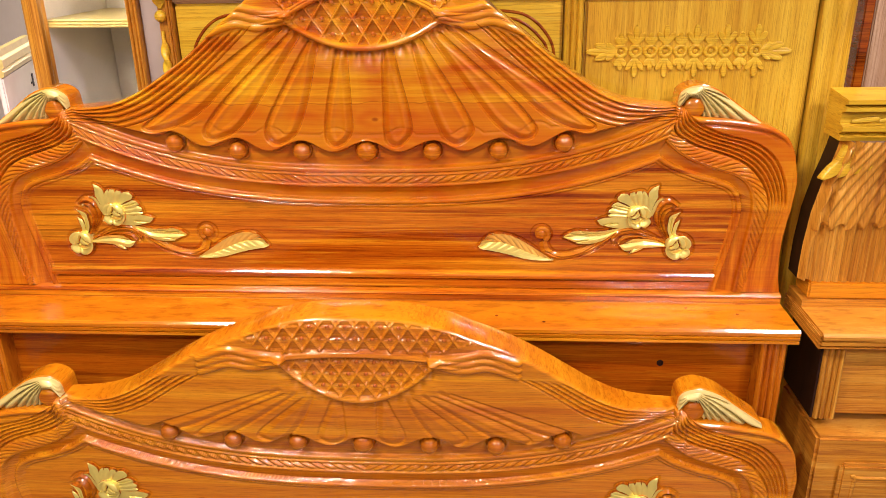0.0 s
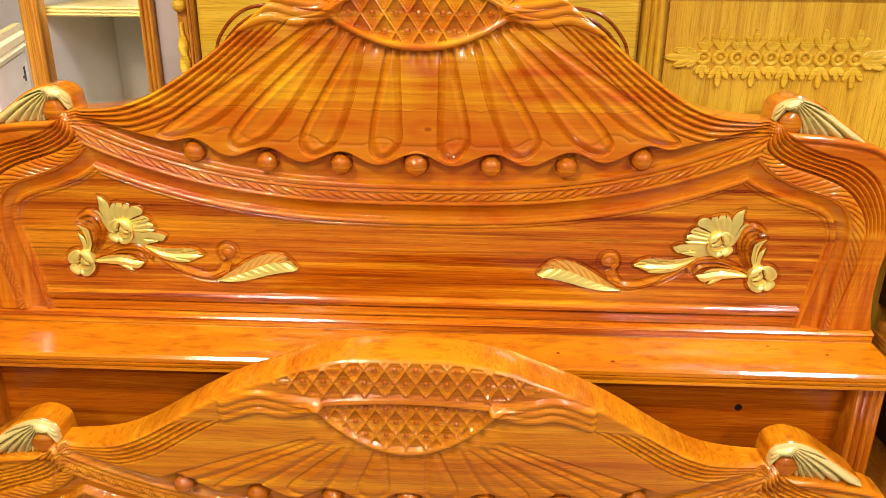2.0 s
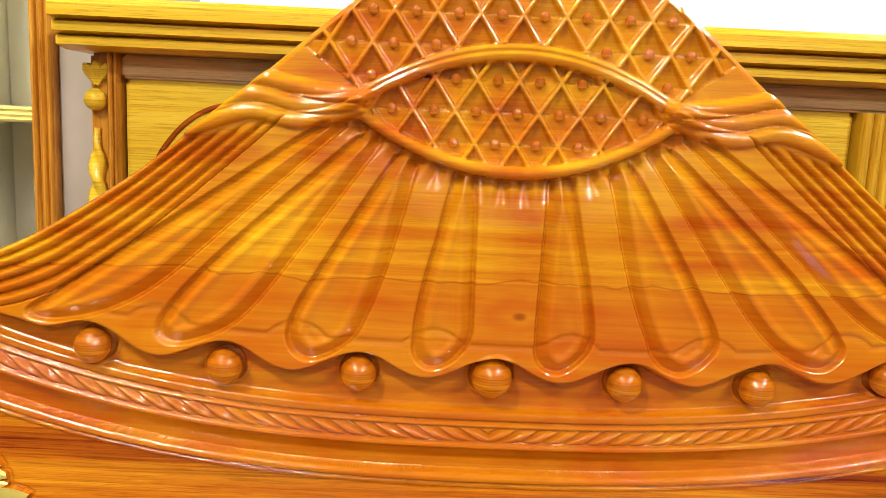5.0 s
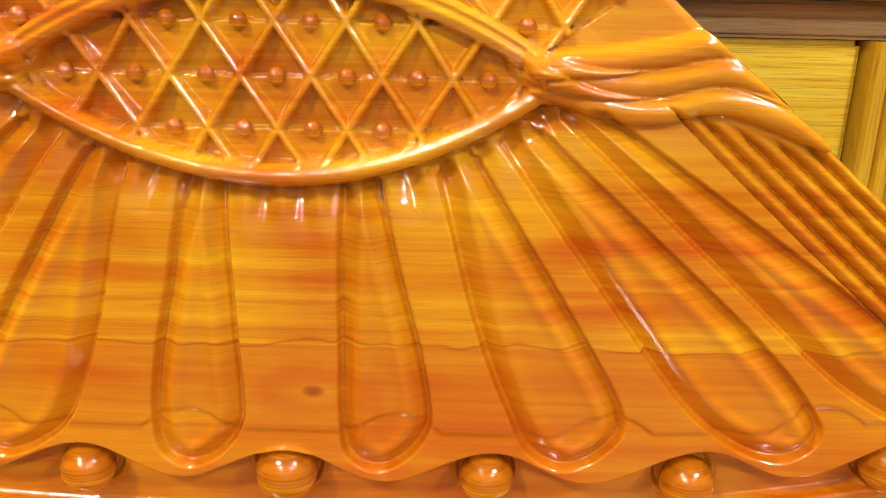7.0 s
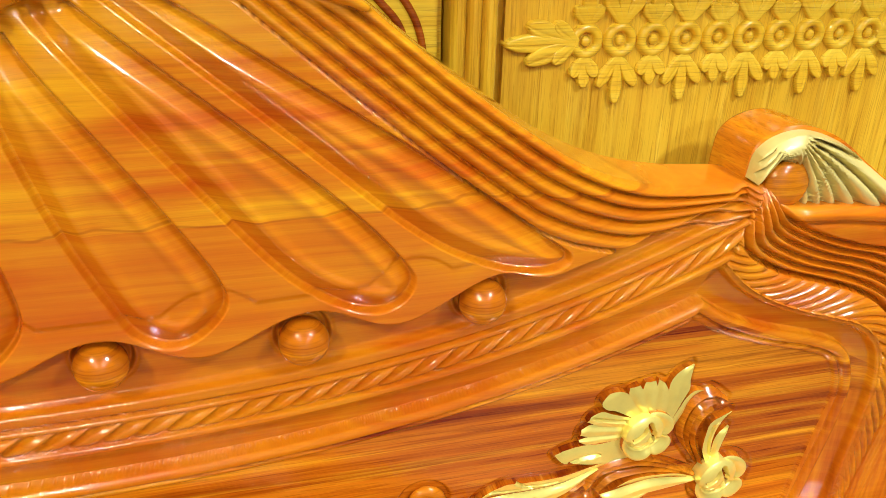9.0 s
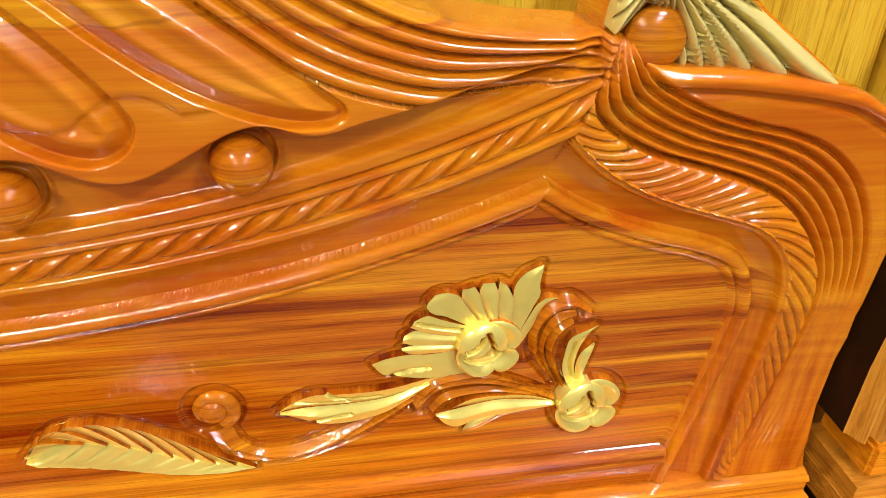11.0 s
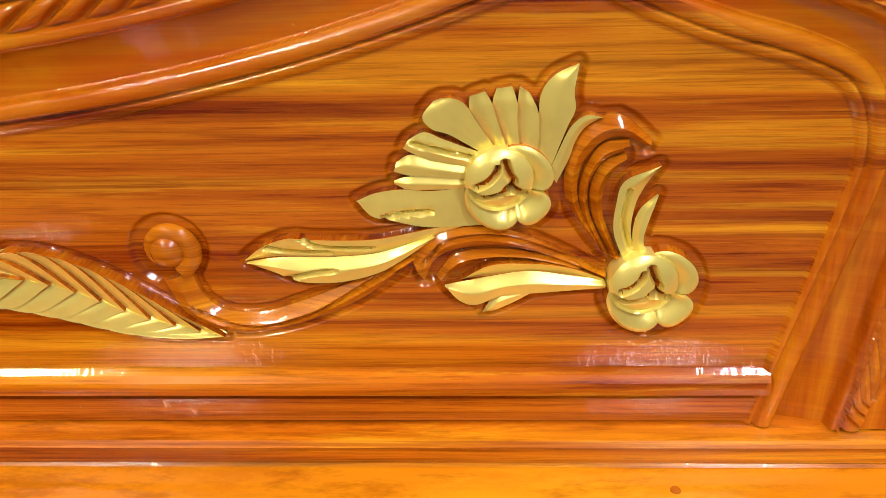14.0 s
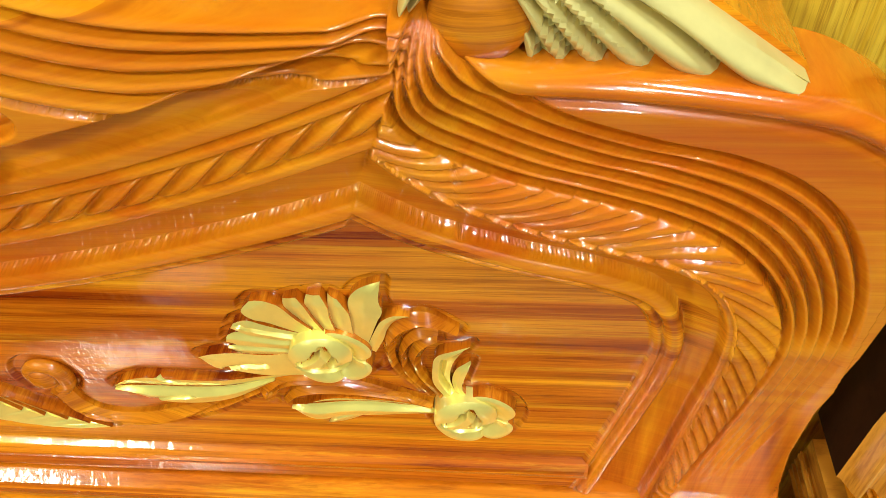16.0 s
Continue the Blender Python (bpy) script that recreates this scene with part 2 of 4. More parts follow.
def grid_part(name, V, mat, parent, label="", flip=False, wrap=False, crease=0):
    """A surface from an array of points, rows by columns."""
    nr, nc = V.shape[:2]
    idx = np.arange(nr * nc).reshape(nr, nc)
    if wrap:
        idx = np.concatenate([idx, idx[:, :1]], 1)
    a, b, c, d = idx[:-1, :-1], idx[:-1, 1:], idx[1:, 1:], idx[1:, :-1]
    q = np.stack([a, d, c, b] if flip else [a, b, c, d], -1).reshape(-1, 4)
    me = bpy.data.meshes.new(name)
    me.vertices.add(nr * nc)
    me.vertices.foreach_set("co", V.astype(np.float32).ravel())
    me.loops.add(q.size)
    me.loops.foreach_set("vertex_index", q.astype(np.int32).ravel())
    me.polygons.add(len(q))
    me.polygons.foreach_set("loop_start", np.arange(0, q.size, 4, dtype=np.int32))
    me.update(calc_edges=True)
    me.validate()
    smooth(me)
    if crease:
        me.set_sharp_from_angle(angle=radians(crease))
    me.materials.append(mat)
    return adopt(new(name, me), parent, label)


def box_bm(x0, x1, y0, y1, z0, z1, bevel=0.003, seg=2):
    bm = bmesh.new()
    bmesh.ops.create_cube(bm, size=1)
    for v in bm.verts:
        v.co = Vector((x0 if v.co.x < 0 else x1, y0 if v.co.y < 0 else y1, z0 if v.co.z < 0 else z1))
    if bevel:
        bmesh.ops.bevel(bm, geom=bm.edges[:], offset=bevel, segments=seg, affect="EDGES")
    return bm


def box(name, x0, x1, y0, y1, z0, z1, mat, parent, label="", bevel=0.003):
    return part(name, box_bm(x0, x1, y0, y1, z0, z1, bevel), mat, parent, label)


def moulding(name, profile, x0, x1, mat, parent, label=""):
    """A strip along x with the given (y, z) profile."""
    bm = bmesh.new()
    ends = [[bm.verts.new((x, y, z)) for y, z in profile] for x in (x0, x1)]
    n = len(profile)
    for i in range(n):
        bm.faces.new((ends[0][i], ends[0][(i + 1) % n], ends[1][(i + 1) % n], ends[1][i]))
    bm.faces.new(ends[0][::-1])
    bm.faces.new(ends[1])
    bmesh.ops.recalc_face_normals(bm, faces=bm.faces[:])
    return part(name, bm, mat, parent, label)


def reeded(name, x0, x1, y0, y1, z0, z1, reeds, mat, parent, label=""):
    """An upright post whose front carries rounded reeds."""
    bm = bmesh.new()
    pts = [(x0, y1), (x0, y0 + 0.006)]
    w = (x1 - x0) / reeds
    for i in range(reeds):
        for k in range(7):
            f = k / 6
            pts.append((x0 + (i + f) * w, y0 + 0.006 - 0.006 * math.sin(math.pi * f) ** 0.7))
    pts.append((x1, y1))
    lo = [bm.verts.new((x, y, z0)) for x, y in pts]
    hi = [bm.verts.new((x, y, z1)) for x, y in pts]
    n = len(pts)
    for i in range(n):
        bm.faces.new((lo[i], lo[(i + 1) % n], hi[(i + 1) % n], hi[i]))
    bm.faces.new(lo[::-1])
    bm.faces.new(hi)
    bmesh.ops.remove_doubles(bm, verts=bm.verts[:], dist=1e-5)
    bmesh.ops.recalc_face_normals(bm, faces=bm.faces[:])
    return part(name, bm, mat, parent, label)


def curve_through(pts, n=10):
    """Catmull-Rom points through the given ones."""
    p = np.array(pts, float)
    p = np.vstack([2 * p[0] - p[1], p, 2 * p[-1] - p[-2]])
    out = []
    for i in range(1, len(p) - 2):
        t = np.linspace(0, 1, n, endpoint=False)[:, None]
        a, b, c, d = p[i - 1], p[i], p[i + 1], p[i + 2]
        out.append(0.5 * (2 * b + (c - a) * t + (2 * a - 5 * b + 4 * c - d) * t**2 + (3 * b - a - 3 * c + d) * t**3))
    return np.vstack(out + [p[-2:-1]])


def near(A, Z, pts, reach=0.03, n=8):
    """Distance to a curve, signed across it, and the way along it. Far points keep a large distance."""
    c = curve_through(pts, n)
    D = np.full(A.shape, 9.0)
    S = np.zeros(A.shape)
    G = np.ones(A.shape)
    box_ = (A > c[:, 0].min() - reach) & (A < c[:, 0].max() + reach) & (Z > c[:, 1].min() - reach) & (Z < c[:, 1].max() + reach)
    a, z = A[box_], Z[box_]
    d, s, g = np.full(a.shape, 9.0), np.zeros(a.shape), np.ones(a.shape)
    run = 0.0
    for p, q in zip(c[:-1], c[1:]):
        v = q - p
        L = np.hypot(*v)
        if L < 1e-9:
            continue
        u = np.clip(((a - p[0]) * v[0] + (z - p[1]) * v[1]) / L**2, 0, 1)
        dx, dz = a - p[0] - u * v[0], z - p[1] - u * v[1]
        dd = np.hypot(dx, dz)
        hit = dd < d
        d[hit], s[hit] = dd[hit], (run + u * L)[hit]
        g[hit] = np.sign(v[0] * dz - v[1] * dx)[hit]
        run += L
    D[box_], S[box_], G[box_] = d, s, g
    return D, S, G


def step(x, a, b):
    t = np.clip((x - a) / (b - a), 0, 1)
    return t * t * (3 - 2 * t)


def groove(D, width, depth):
    return -depth * np.exp(-((D / width) ** 2))


def flat_ridge(D, width, height):
    return height * np.clip(1 - (D / width) ** 4, 0, 1) ** 0.7


def ridge(D, width, height):
    return height * np.sqrt(np.clip(1 - (D / width) ** 2, 0, 1))


# ---- the carved boards ----
HEAD = dict(
    top=[(0, 1.405), (0.06, 1.400), (0.115, 1.375), (0.165, 1.337), (0.233, 1.280), (0.297, 1.229), (0.352, 1.185), (0.406, 1.147),
         (0.452, 1.119), (0.50, 1.099), (0.55, 1.089), (0.60, 1.085), (0.622, 1.080), (0.636, 1.066), (0.70, 1.061), (0.77, 1.050),
         (0.80, 1.038), (0.822, 1.021), (0.838, 0.99), (0.848, 0.95)],
    eye=(1.256, 0.143, 0.048, 0.046), fingers=1.0, ribs=1.0, bottom=0.697, bulge=0.007, shift=0.008, cell=(0.038, 0.057), depth=1.0, brow=(0.075, 0.70))
FOOT = dict(
    top=[(0, 1.284), (0.08, 1.282), (0.16, 1.266), (0.21, 1.247), (0.283, 1.218), (0.347, 1.184), (0.40, 1.151), (0.45, 1.121),
         (0.50, 1.099), (0.55, 1.089), (0.60, 1.085), (0.622, 1.080), (0.636, 1.062), (0.70, 1.056), (0.77, 1.044),
         (0.80, 1.034), (0.822, 1.014), (0.838, 0.985), (0.848, 0.94)],
    eye=(1.192, 0.145, 0.078, 0.010), fingers=0.52, ribs=0.8, bottom=0.697, bulge=0.007, shift=0.0, cell=(0.033, 0.050), depth=0.75, brow=(0.12, 0.40))
SIDE = [(0.697, 0.846), (0.735, 0.838), (0.77, 0.834), (0.82, 0.835), (0.873, 0.844), (0.924, 0.848), (1.5, 0.848)]
BEADS = (-0.39, -0.262, -0.131, 0.0, 0.131, 0.262, 0.39)
BEAD_Z = (1.016, 1.000, 0.999, 1.000, 0.999, 1.000, 1.016)

INNER_S = [(0.552, 1.003), (0.576, 0.989), (0.609, 0.968), (0.655, 0.950), (0.697, 0.938), (0.727, 0.924), (0.742, 0.903), (0.748, 0.875), (0.745, 0.845), (0.737, 0.805), (0.724, 0.745), (0.713, 0.690)]
STEP_S = [(0.562, 1.056), (0.585, 1.023), (0.609, 0.999), (0.638, 0.981), (0.669, 0.968), (0.700, 0.958), (0.731, 0.947), (0.753, 0.930), (0.766, 0.906), (0.770, 0.875), (0.768, 0.845), (0.762, 0.795), (0.752, 0.705), (0.750, 0.690)]
HAIR_IN = [(0.613, 1.088), (0.603, 1.062), (0.601, 1.043), (0.613, 1.026), (0.645, 1.008), (0.682, 0.996), (0.720, 0.983), (0.750, 0.967), (0.775, 0.942), (0.793, 0.911), (0.799, 0.880), (0.795, 0.840), (0.784, 0.780), (0.772, 0.720)]
HAIR_OUT = [(0.622, 1.082), (0.625, 1.073), (0.640, 1.055), (0.673, 1.037), (0.712, 1.024), (0.745, 1.016), (0.775, 1.002), (0.800, 0.979), (0.818, 0.947), (0.828, 0.912), (0.830, 0.878), (0.824, 0.840), (0.810, 0.780), (0.796, 0.720)]
FINGERS = [
    [(0.035, 1.200), (0.033, 1.150), (0.032, 1.085), (0.032, 1.045), (0.041, 1.021), (0.060, 1.011), (0.077, 1.021), (0.085, 1.045), (0.079, 1.090), (0.067, 1.140), (0.054, 1.198)],
    [(0.090, 1.203), (0.112, 1.118), (0.132, 1.062), (0.150, 1.030), (0.178, 1.015), (0.199, 1.027), (0.204, 1.052), (0.176, 1.105), (0.109, 1.212)],
    [(0.124, 1.222), (0.197, 1.122), (0.245, 1.060), (0.280, 1.034), (0.312, 1.025), (0.328, 1.038), (0.320, 1.060), (0.270, 1.115), (0.144, 1.228)],
    [(0.156, 1.238), (0.257, 1.148), (0.330, 1.083), (0.380, 1.054), (0.425, 1.043), (0.446, 1.050), (0.425, 1.068), (0.340, 1.128), (0.176, 1.240)],
]


# the flower spray: every carved blade lies between two edges, from its root to its tip,
# with its height at the first edge, the middle and the second edge, and its V cuts
GOLD_BLADES, PETAL_BLADES, WOOD_BLADES = [], [], []


def blade_of(kind, one, two, high, cuts=()):
    kind.append((one, two, high, cuts))


blade_of(GOLD_BLADES, [(0.523, 0.836), (0.505, 0.834), (0.472, 0.828), (0.436, 0.828), (0.423, 0.829), (0.409, 0.824), (0.397, 0.815)],
         [(0.523, 0.834), (0.504, 0.826), (0.474, 0.817), (0.445, 0.815), (0.415, 0.816), (0.397, 0.813)], (0.0085, 0.0060, 0.0030), ([(0.432, 0.828), (0.442, 0.8225), (0.470, 0.8215)], [(0.410, 0.8225), (0.425, 0.8195), (0.446, 0.8185)]))
blade_of(GOLD_BLADES, [(0.506, 0.829), (0.478, 0.819), (0.448, 0.816), (0.419, 0.816), (0.398, 0.813)],
         [(0.507, 0.828), (0.489, 0.815), (0.473, 0.806), (0.450, 0.8005), (0.428, 0.801), (0.414, 0.807), (0.398, 0.813)], (0.0045, 0.0090, 0.0080), ([(0.421, 0.803), (0.434, 0.8065), (0.448, 0.808)],))
blade_of(GOLD_BLADES, [(0.604, 0.801), (0.583, 0.809), (0.562, 0.812), (0.538, 0.811), (0.521, 0.801)],
         [(0.604, 0.798), (0.583, 0.803), (0.561, 0.805), (0.539, 0.803), (0.521, 0.800)], (0.0085, 0.0055, 0.0030))
blade_of(GOLD_BLADES, [(0.605, 0.799), (0.583, 0.803), (0.561, 0.806), (0.539, 0.803), (0.512, 0.797)],
         [(0.605, 0.795), (0.572, 0.793), (0.546, 0.791), (0.530, 0.785), (0.520, 0.788), (0.512, 0.797)], (0.0045, 0.0090, 0.0080))
blade_of(GOLD_BLADES, [(0.565, 0.795), (0.552, 0.794), (0.541, 0.790), (0.534, 0.779)], [(0.565, 0.793), (0.554, 0.787), (0.542, 0.781), (0.534, 0.779)], (0.0040, 0.0070, 0.0060))
blade_of(GOLD_BLADES, [(0.614, 0.813), (0.607, 0.831), (0.607, 0.848), (0.611, 0.862), (0.630, 0.870)], [(0.621, 0.814), (0.617, 0.831), (0.618, 0.846), (0.622, 0.857), (0.630, 0.870)], (0.0080, 0.0075, 0.0040), ([(0.617, 0.820), (0.612, 0.838), (0.614, 0.856)],))
blade_of(GOLD_BLADES, [(0.620, 0.814), (0.618, 0.831), (0.621, 0.844), (0.630, 0.853)], [(0.628, 0.815), (0.624, 0.826), (0.626, 0.839), (0.630, 0.853)], (0.0035, 0.0070, 0.0080))
# the fan of the large rose, from the pointed lower petal round to the curled one
blade_of(PETAL_BLADES, [(0.540, 0.860), (0.507, 0.857), (0.489, 0.858), (0.475, 0.856), (0.464, 0.851)], [(0.540, 0.836), (0.505, 0.835), (0.484, 0.839), (0.472, 0.842), (0.464, 0.851)],
         (0.0075, 0.0065, 0.0070), ([(0.479, 0.8405), (0.490, 0.8435), (0.505, 0.8445)],))
blade_of(PETAL_BLADES, [(0.540, 0.862), (0.507, 0.8645), (0.494, 0.865), (0.4855, 0.8625)], [(0.540, 0.858), (0.507, 0.8575), (0.493, 0.8575), (0.4855, 0.861)], (0.0035, 0.0065, 0.0060))
blade_of(PETAL_BLADES, [(0.540, 0.868), (0.508, 0.874), (0.495, 0.8775), (0.487, 0.873)], [(0.540, 0.862), (0.507, 0.865), (0.494, 0.866), (0.4855, 0.868)], (0.0035, 0.0070, 0.0070))
blade_of(PETAL_BLADES, [(0.545, 0.874), (0.514, 0.886), (0.503, 0.8905), (0.494, 0.886)], [(0.540, 0.868), (0.508, 0.874), (0.497, 0.878), (0.491, 0.881)], (0.0070, 0.0080, 0.0060), ([(0.497, 0.884), (0.510, 0.8805), (0.528, 0.876)],))
blade_of(PETAL_BLADES, [(0.543, 0.872), (0.518, 0.888), (0.507, 0.892), (0.502, 0.899), (0.508, 0.907)], [(0.545, 0.875), (0.532, 0.894), (0.525, 0.905), (0.519, 0.9085), (0.512, 0.9085)], (0.0075, 0.0065, 0.0090))
blade_of(PETAL_BLADES, [(0.546, 0.872), (0.533, 0.892), (0.527, 0.902), (0.527, 0.909)], [(0.550, 0.872), (0.542, 0.895), (0.539, 0.905), (0.535, 0.912)], (0.0030, 0.0060, 0.0090))
blade_of(PETAL_BLADES, [(0.549, 0.872), (0.542, 0.895), (0.539, 0.905), (0.541, 0.913)], [(0.555, 0.872), (0.552, 0.895), (0.552, 0.905), (0.549, 0.9145)], (0.0030, 0.0060, 0.0090))
blade_of(PETAL_BLADES, [(0.554, 0.872), (0.552, 0.895), (0.552, 0.905), (0.553, 0.914)], [(0.563, 0.872), (0.5635, 0.894), (0.5625, 0.902), (0.558, 0.911)], (0.0030, 0.0060, 0.0085))
blade_of(PETAL_BLADES, [(0.560, 0.872), (0.563, 0.895), (0.564, 0.910), (0.571, 0.920), (0.583, 0.9255)], [(0.570, 0.868), (0.578, 0.892), (0.582, 0.902), (0.581, 0.912), (0.583, 0.9255)], (0.0040, 0.0075, 0.0085))
blade_of(PETAL_BLADES, [(0.570, 0.868), (0.578, 0.889), (0.583, 0.896), (0.589, 0.899), (0.597, 0.897)], [(0.574, 0.860), (0.580, 0.874), (0.583, 0.884), (0.588, 0.892), (0.597, 0.897)], (0.0085, 0.0070, 0.0040))
# varnished scroll leaves and the stalk
blade_of(WOOD_BLADES, [(0.596, 0.825), (0.580, 0.850), (0.580, 0.876), (0.590, 0.893), (0.606, 0.898), (0.624, 0.884)], [(0.600, 0.824), (0.587, 0.848), (0.587, 0.870), (0.598, 0.884), (0.610, 0.886), (0.622, 0.880)], (0.0020, 0.0100, 0.0040))
blade_of(WOOD_BLADES, [(0.601, 0.818), (0.588, 0.844), (0.588, 0.864), (0.597, 0.881), (0.612, 0.884)], [(0.606, 0.815), (0.594, 0.840), (0.592, 0.858), (0.599, 0.872), (0.612, 0.879)], (0.0020, 0.0085, 0.0025))
blade_of(WOOD_BLADES, [(0.607, 0.814), (0.595, 0.840), (0.593, 0.857), (0.599, 0.871), (0.611, 0.876)], [(0.613, 0.813), (0.602, 0.837), (0.600, 0.852), (0.604, 0.864), (0.611, 0.872)], (0.0015, 0.0075, 0.0020))
blade_of(WOOD_BLADES, [(0.605, 0.804), (0.572, 0.822), (0.548, 0.832), (0.523, 0.834), (0.504, 0.828), (0.493, 0.814)], [(0.604, 0.801), (0.572, 0.815), (0.547, 0.822), (0.522, 0.821), (0.507, 0.814), (0.500, 0.800)], (0.0030, 0.0095, 0.0035), ([(0.590, 0.811), (0.548, 0.8275), (0.515, 0.826), (0.500, 0.812)],))
blade_of(WOOD_BLADES, [(0.590, 0.809), (0.558, 0.818), (0.536, 0.819), (0.518, 0.816), (0.507, 0.803)], [(0.590, 0.806), (0.558, 0.813), (0.538, 0.813), (0.521, 0.808), (0.512, 0.799)], (0.0020, 0.0070, 0.0020))
blade_of(WOOD_BLADES, [(0.496, 0.818), (0.465, 0.802), (0.429, 0.787), (0.403, 0.779), (0.381, 0.780), (0.368, 0.791), (0.363, 0.808)], [(0.494, 0.812), (0.463, 0.788), (0.427, 0.772), (0.394, 0.765), (0.371, 0.768), (0.355, 0.780), (0.347, 0.800)], (0.0025, 0.0100, 0.0030), ([(0.480, 0.806), (0.428, 0.7765), (0.390, 0.7705), (0.362, 0.782)],))
# the feather: leaflets on both sides of one rib
RIB = [(0.378, 0.763), (0.333, 0.776), (0.296, 0.793), (0.268, 0.802), (0.241, 0.803), (0.222, 0.791)]
RIB_UP = [(0.378, 0.764), (0.342, 0.788), (0.306, 0.810), (0.275, 0.821), (0.245, 0.818), (0.222, 0.792)]
RIB_LOW = [(0.378, 0.762), (0.331, 0.7645), (0.292, 0.775), (0.263, 0.783), (0.238, 0.787), (0.222, 0.790)]
KNOB = (0.352, 0.820)
ROSES = ((0.549, 0.8590, 0.0265), (0.6325, 0.7935, 0.0285))


def along(pts, f):
    c = curve_through(pts, 12)
    run = np.r_[0, np.cumsum(np.hypot(*np.diff(c, axis=0).T))]
    f = np.clip(f, 0, 1) * run[-1]
    return np.stack([np.interp(f, run, c[:, 0]), np.interp(f, run, c[:, 1])], -1)


def outlines():
    """Closed outlines of all that stands up in the spray."""
    f = np.linspace(0, 1, 16)
    for one, two, _, _ in GOLD_BLADES + PETAL_BLADES + WOOD_BLADES + [(RIB_UP, RIB_LOW, 0, 0)]:
        yield np.vstack([along(one, f), along(two, f)[::-1], along(one, f[:1])])
    a = np.linspace(0, 2 * np.pi, 25)
    for cx, cz, r in ROSES + ((*KNOB, 0.0185),):
        yield np.stack([cx + r * np.cos(a), cz + r * np.sin(a)], -1)


def hollow(A, Z):
    """The ground cut back close round the spray."""
    gap = np.full(A.shape, 9.0)
    for loop in outlines():
        lo, hi = loop.min(0) - 0.012, loop.max(0) + 0.012
        near_by = (A > lo[0]) & (A < hi[0]) & (Z > lo[1]) & (Z < hi[1])
        a, z = A[near_by], Z[near_by]
        inside = np.zeros(a.shape, bool)
        d = np.full(a.shape, 9.0)
        for p, q in zip(loop[:-1], loop[1:]):
            v = q - p
            u = np.clip(((a - p[0]) * v[0] + (z - p[1]) * v[1]) / max(v @ v, 1e-12), 0, 1)
            d = np.minimum(d, np.hypot(a - p[0] - u * v[0], z - p[1] - u * v[1]))
            if abs(v[1]) > 1e-12:
                inside ^= ((p[1] > z) != (q[1] > z)) & (a < v[0] * (z - p[1]) / v[1] + p[0])
        gap[near_by] = np.minimum(gap[near_by], np.where(inside, -d, d))
    return -0.0030 * step(0.0060 - gap, 0, 0.0035) * step(Z, 0.743, 0.749)


def top_of(spec, a):
    c = curve_through(spec["top"], 12)
    return np.interp(a, c[:, 0], c[:, 1])


def rope_z(a):
    return 0.9375 + 0.0995 * (a / 0.586) ** 2.7


def frame_z(a):
    return 0.894 + 0.092 * (a / 0.577) ** 2.6


def skirt_z(a):
    return 1.004 + 0.030 * (np.minimum(a, 0.6) / 0.45) ** 3 + 0.011 * np.cos(2 * np.pi * a / 0.131) * step(0.46 - a, 0, 0.06)


def eye_arcs(spec, a):
    cz, half, low, up = spec["eye"]
    k = np.clip(1 - (a / half) ** 2, 0, 1)
    return cz - low * k, cz + up * k


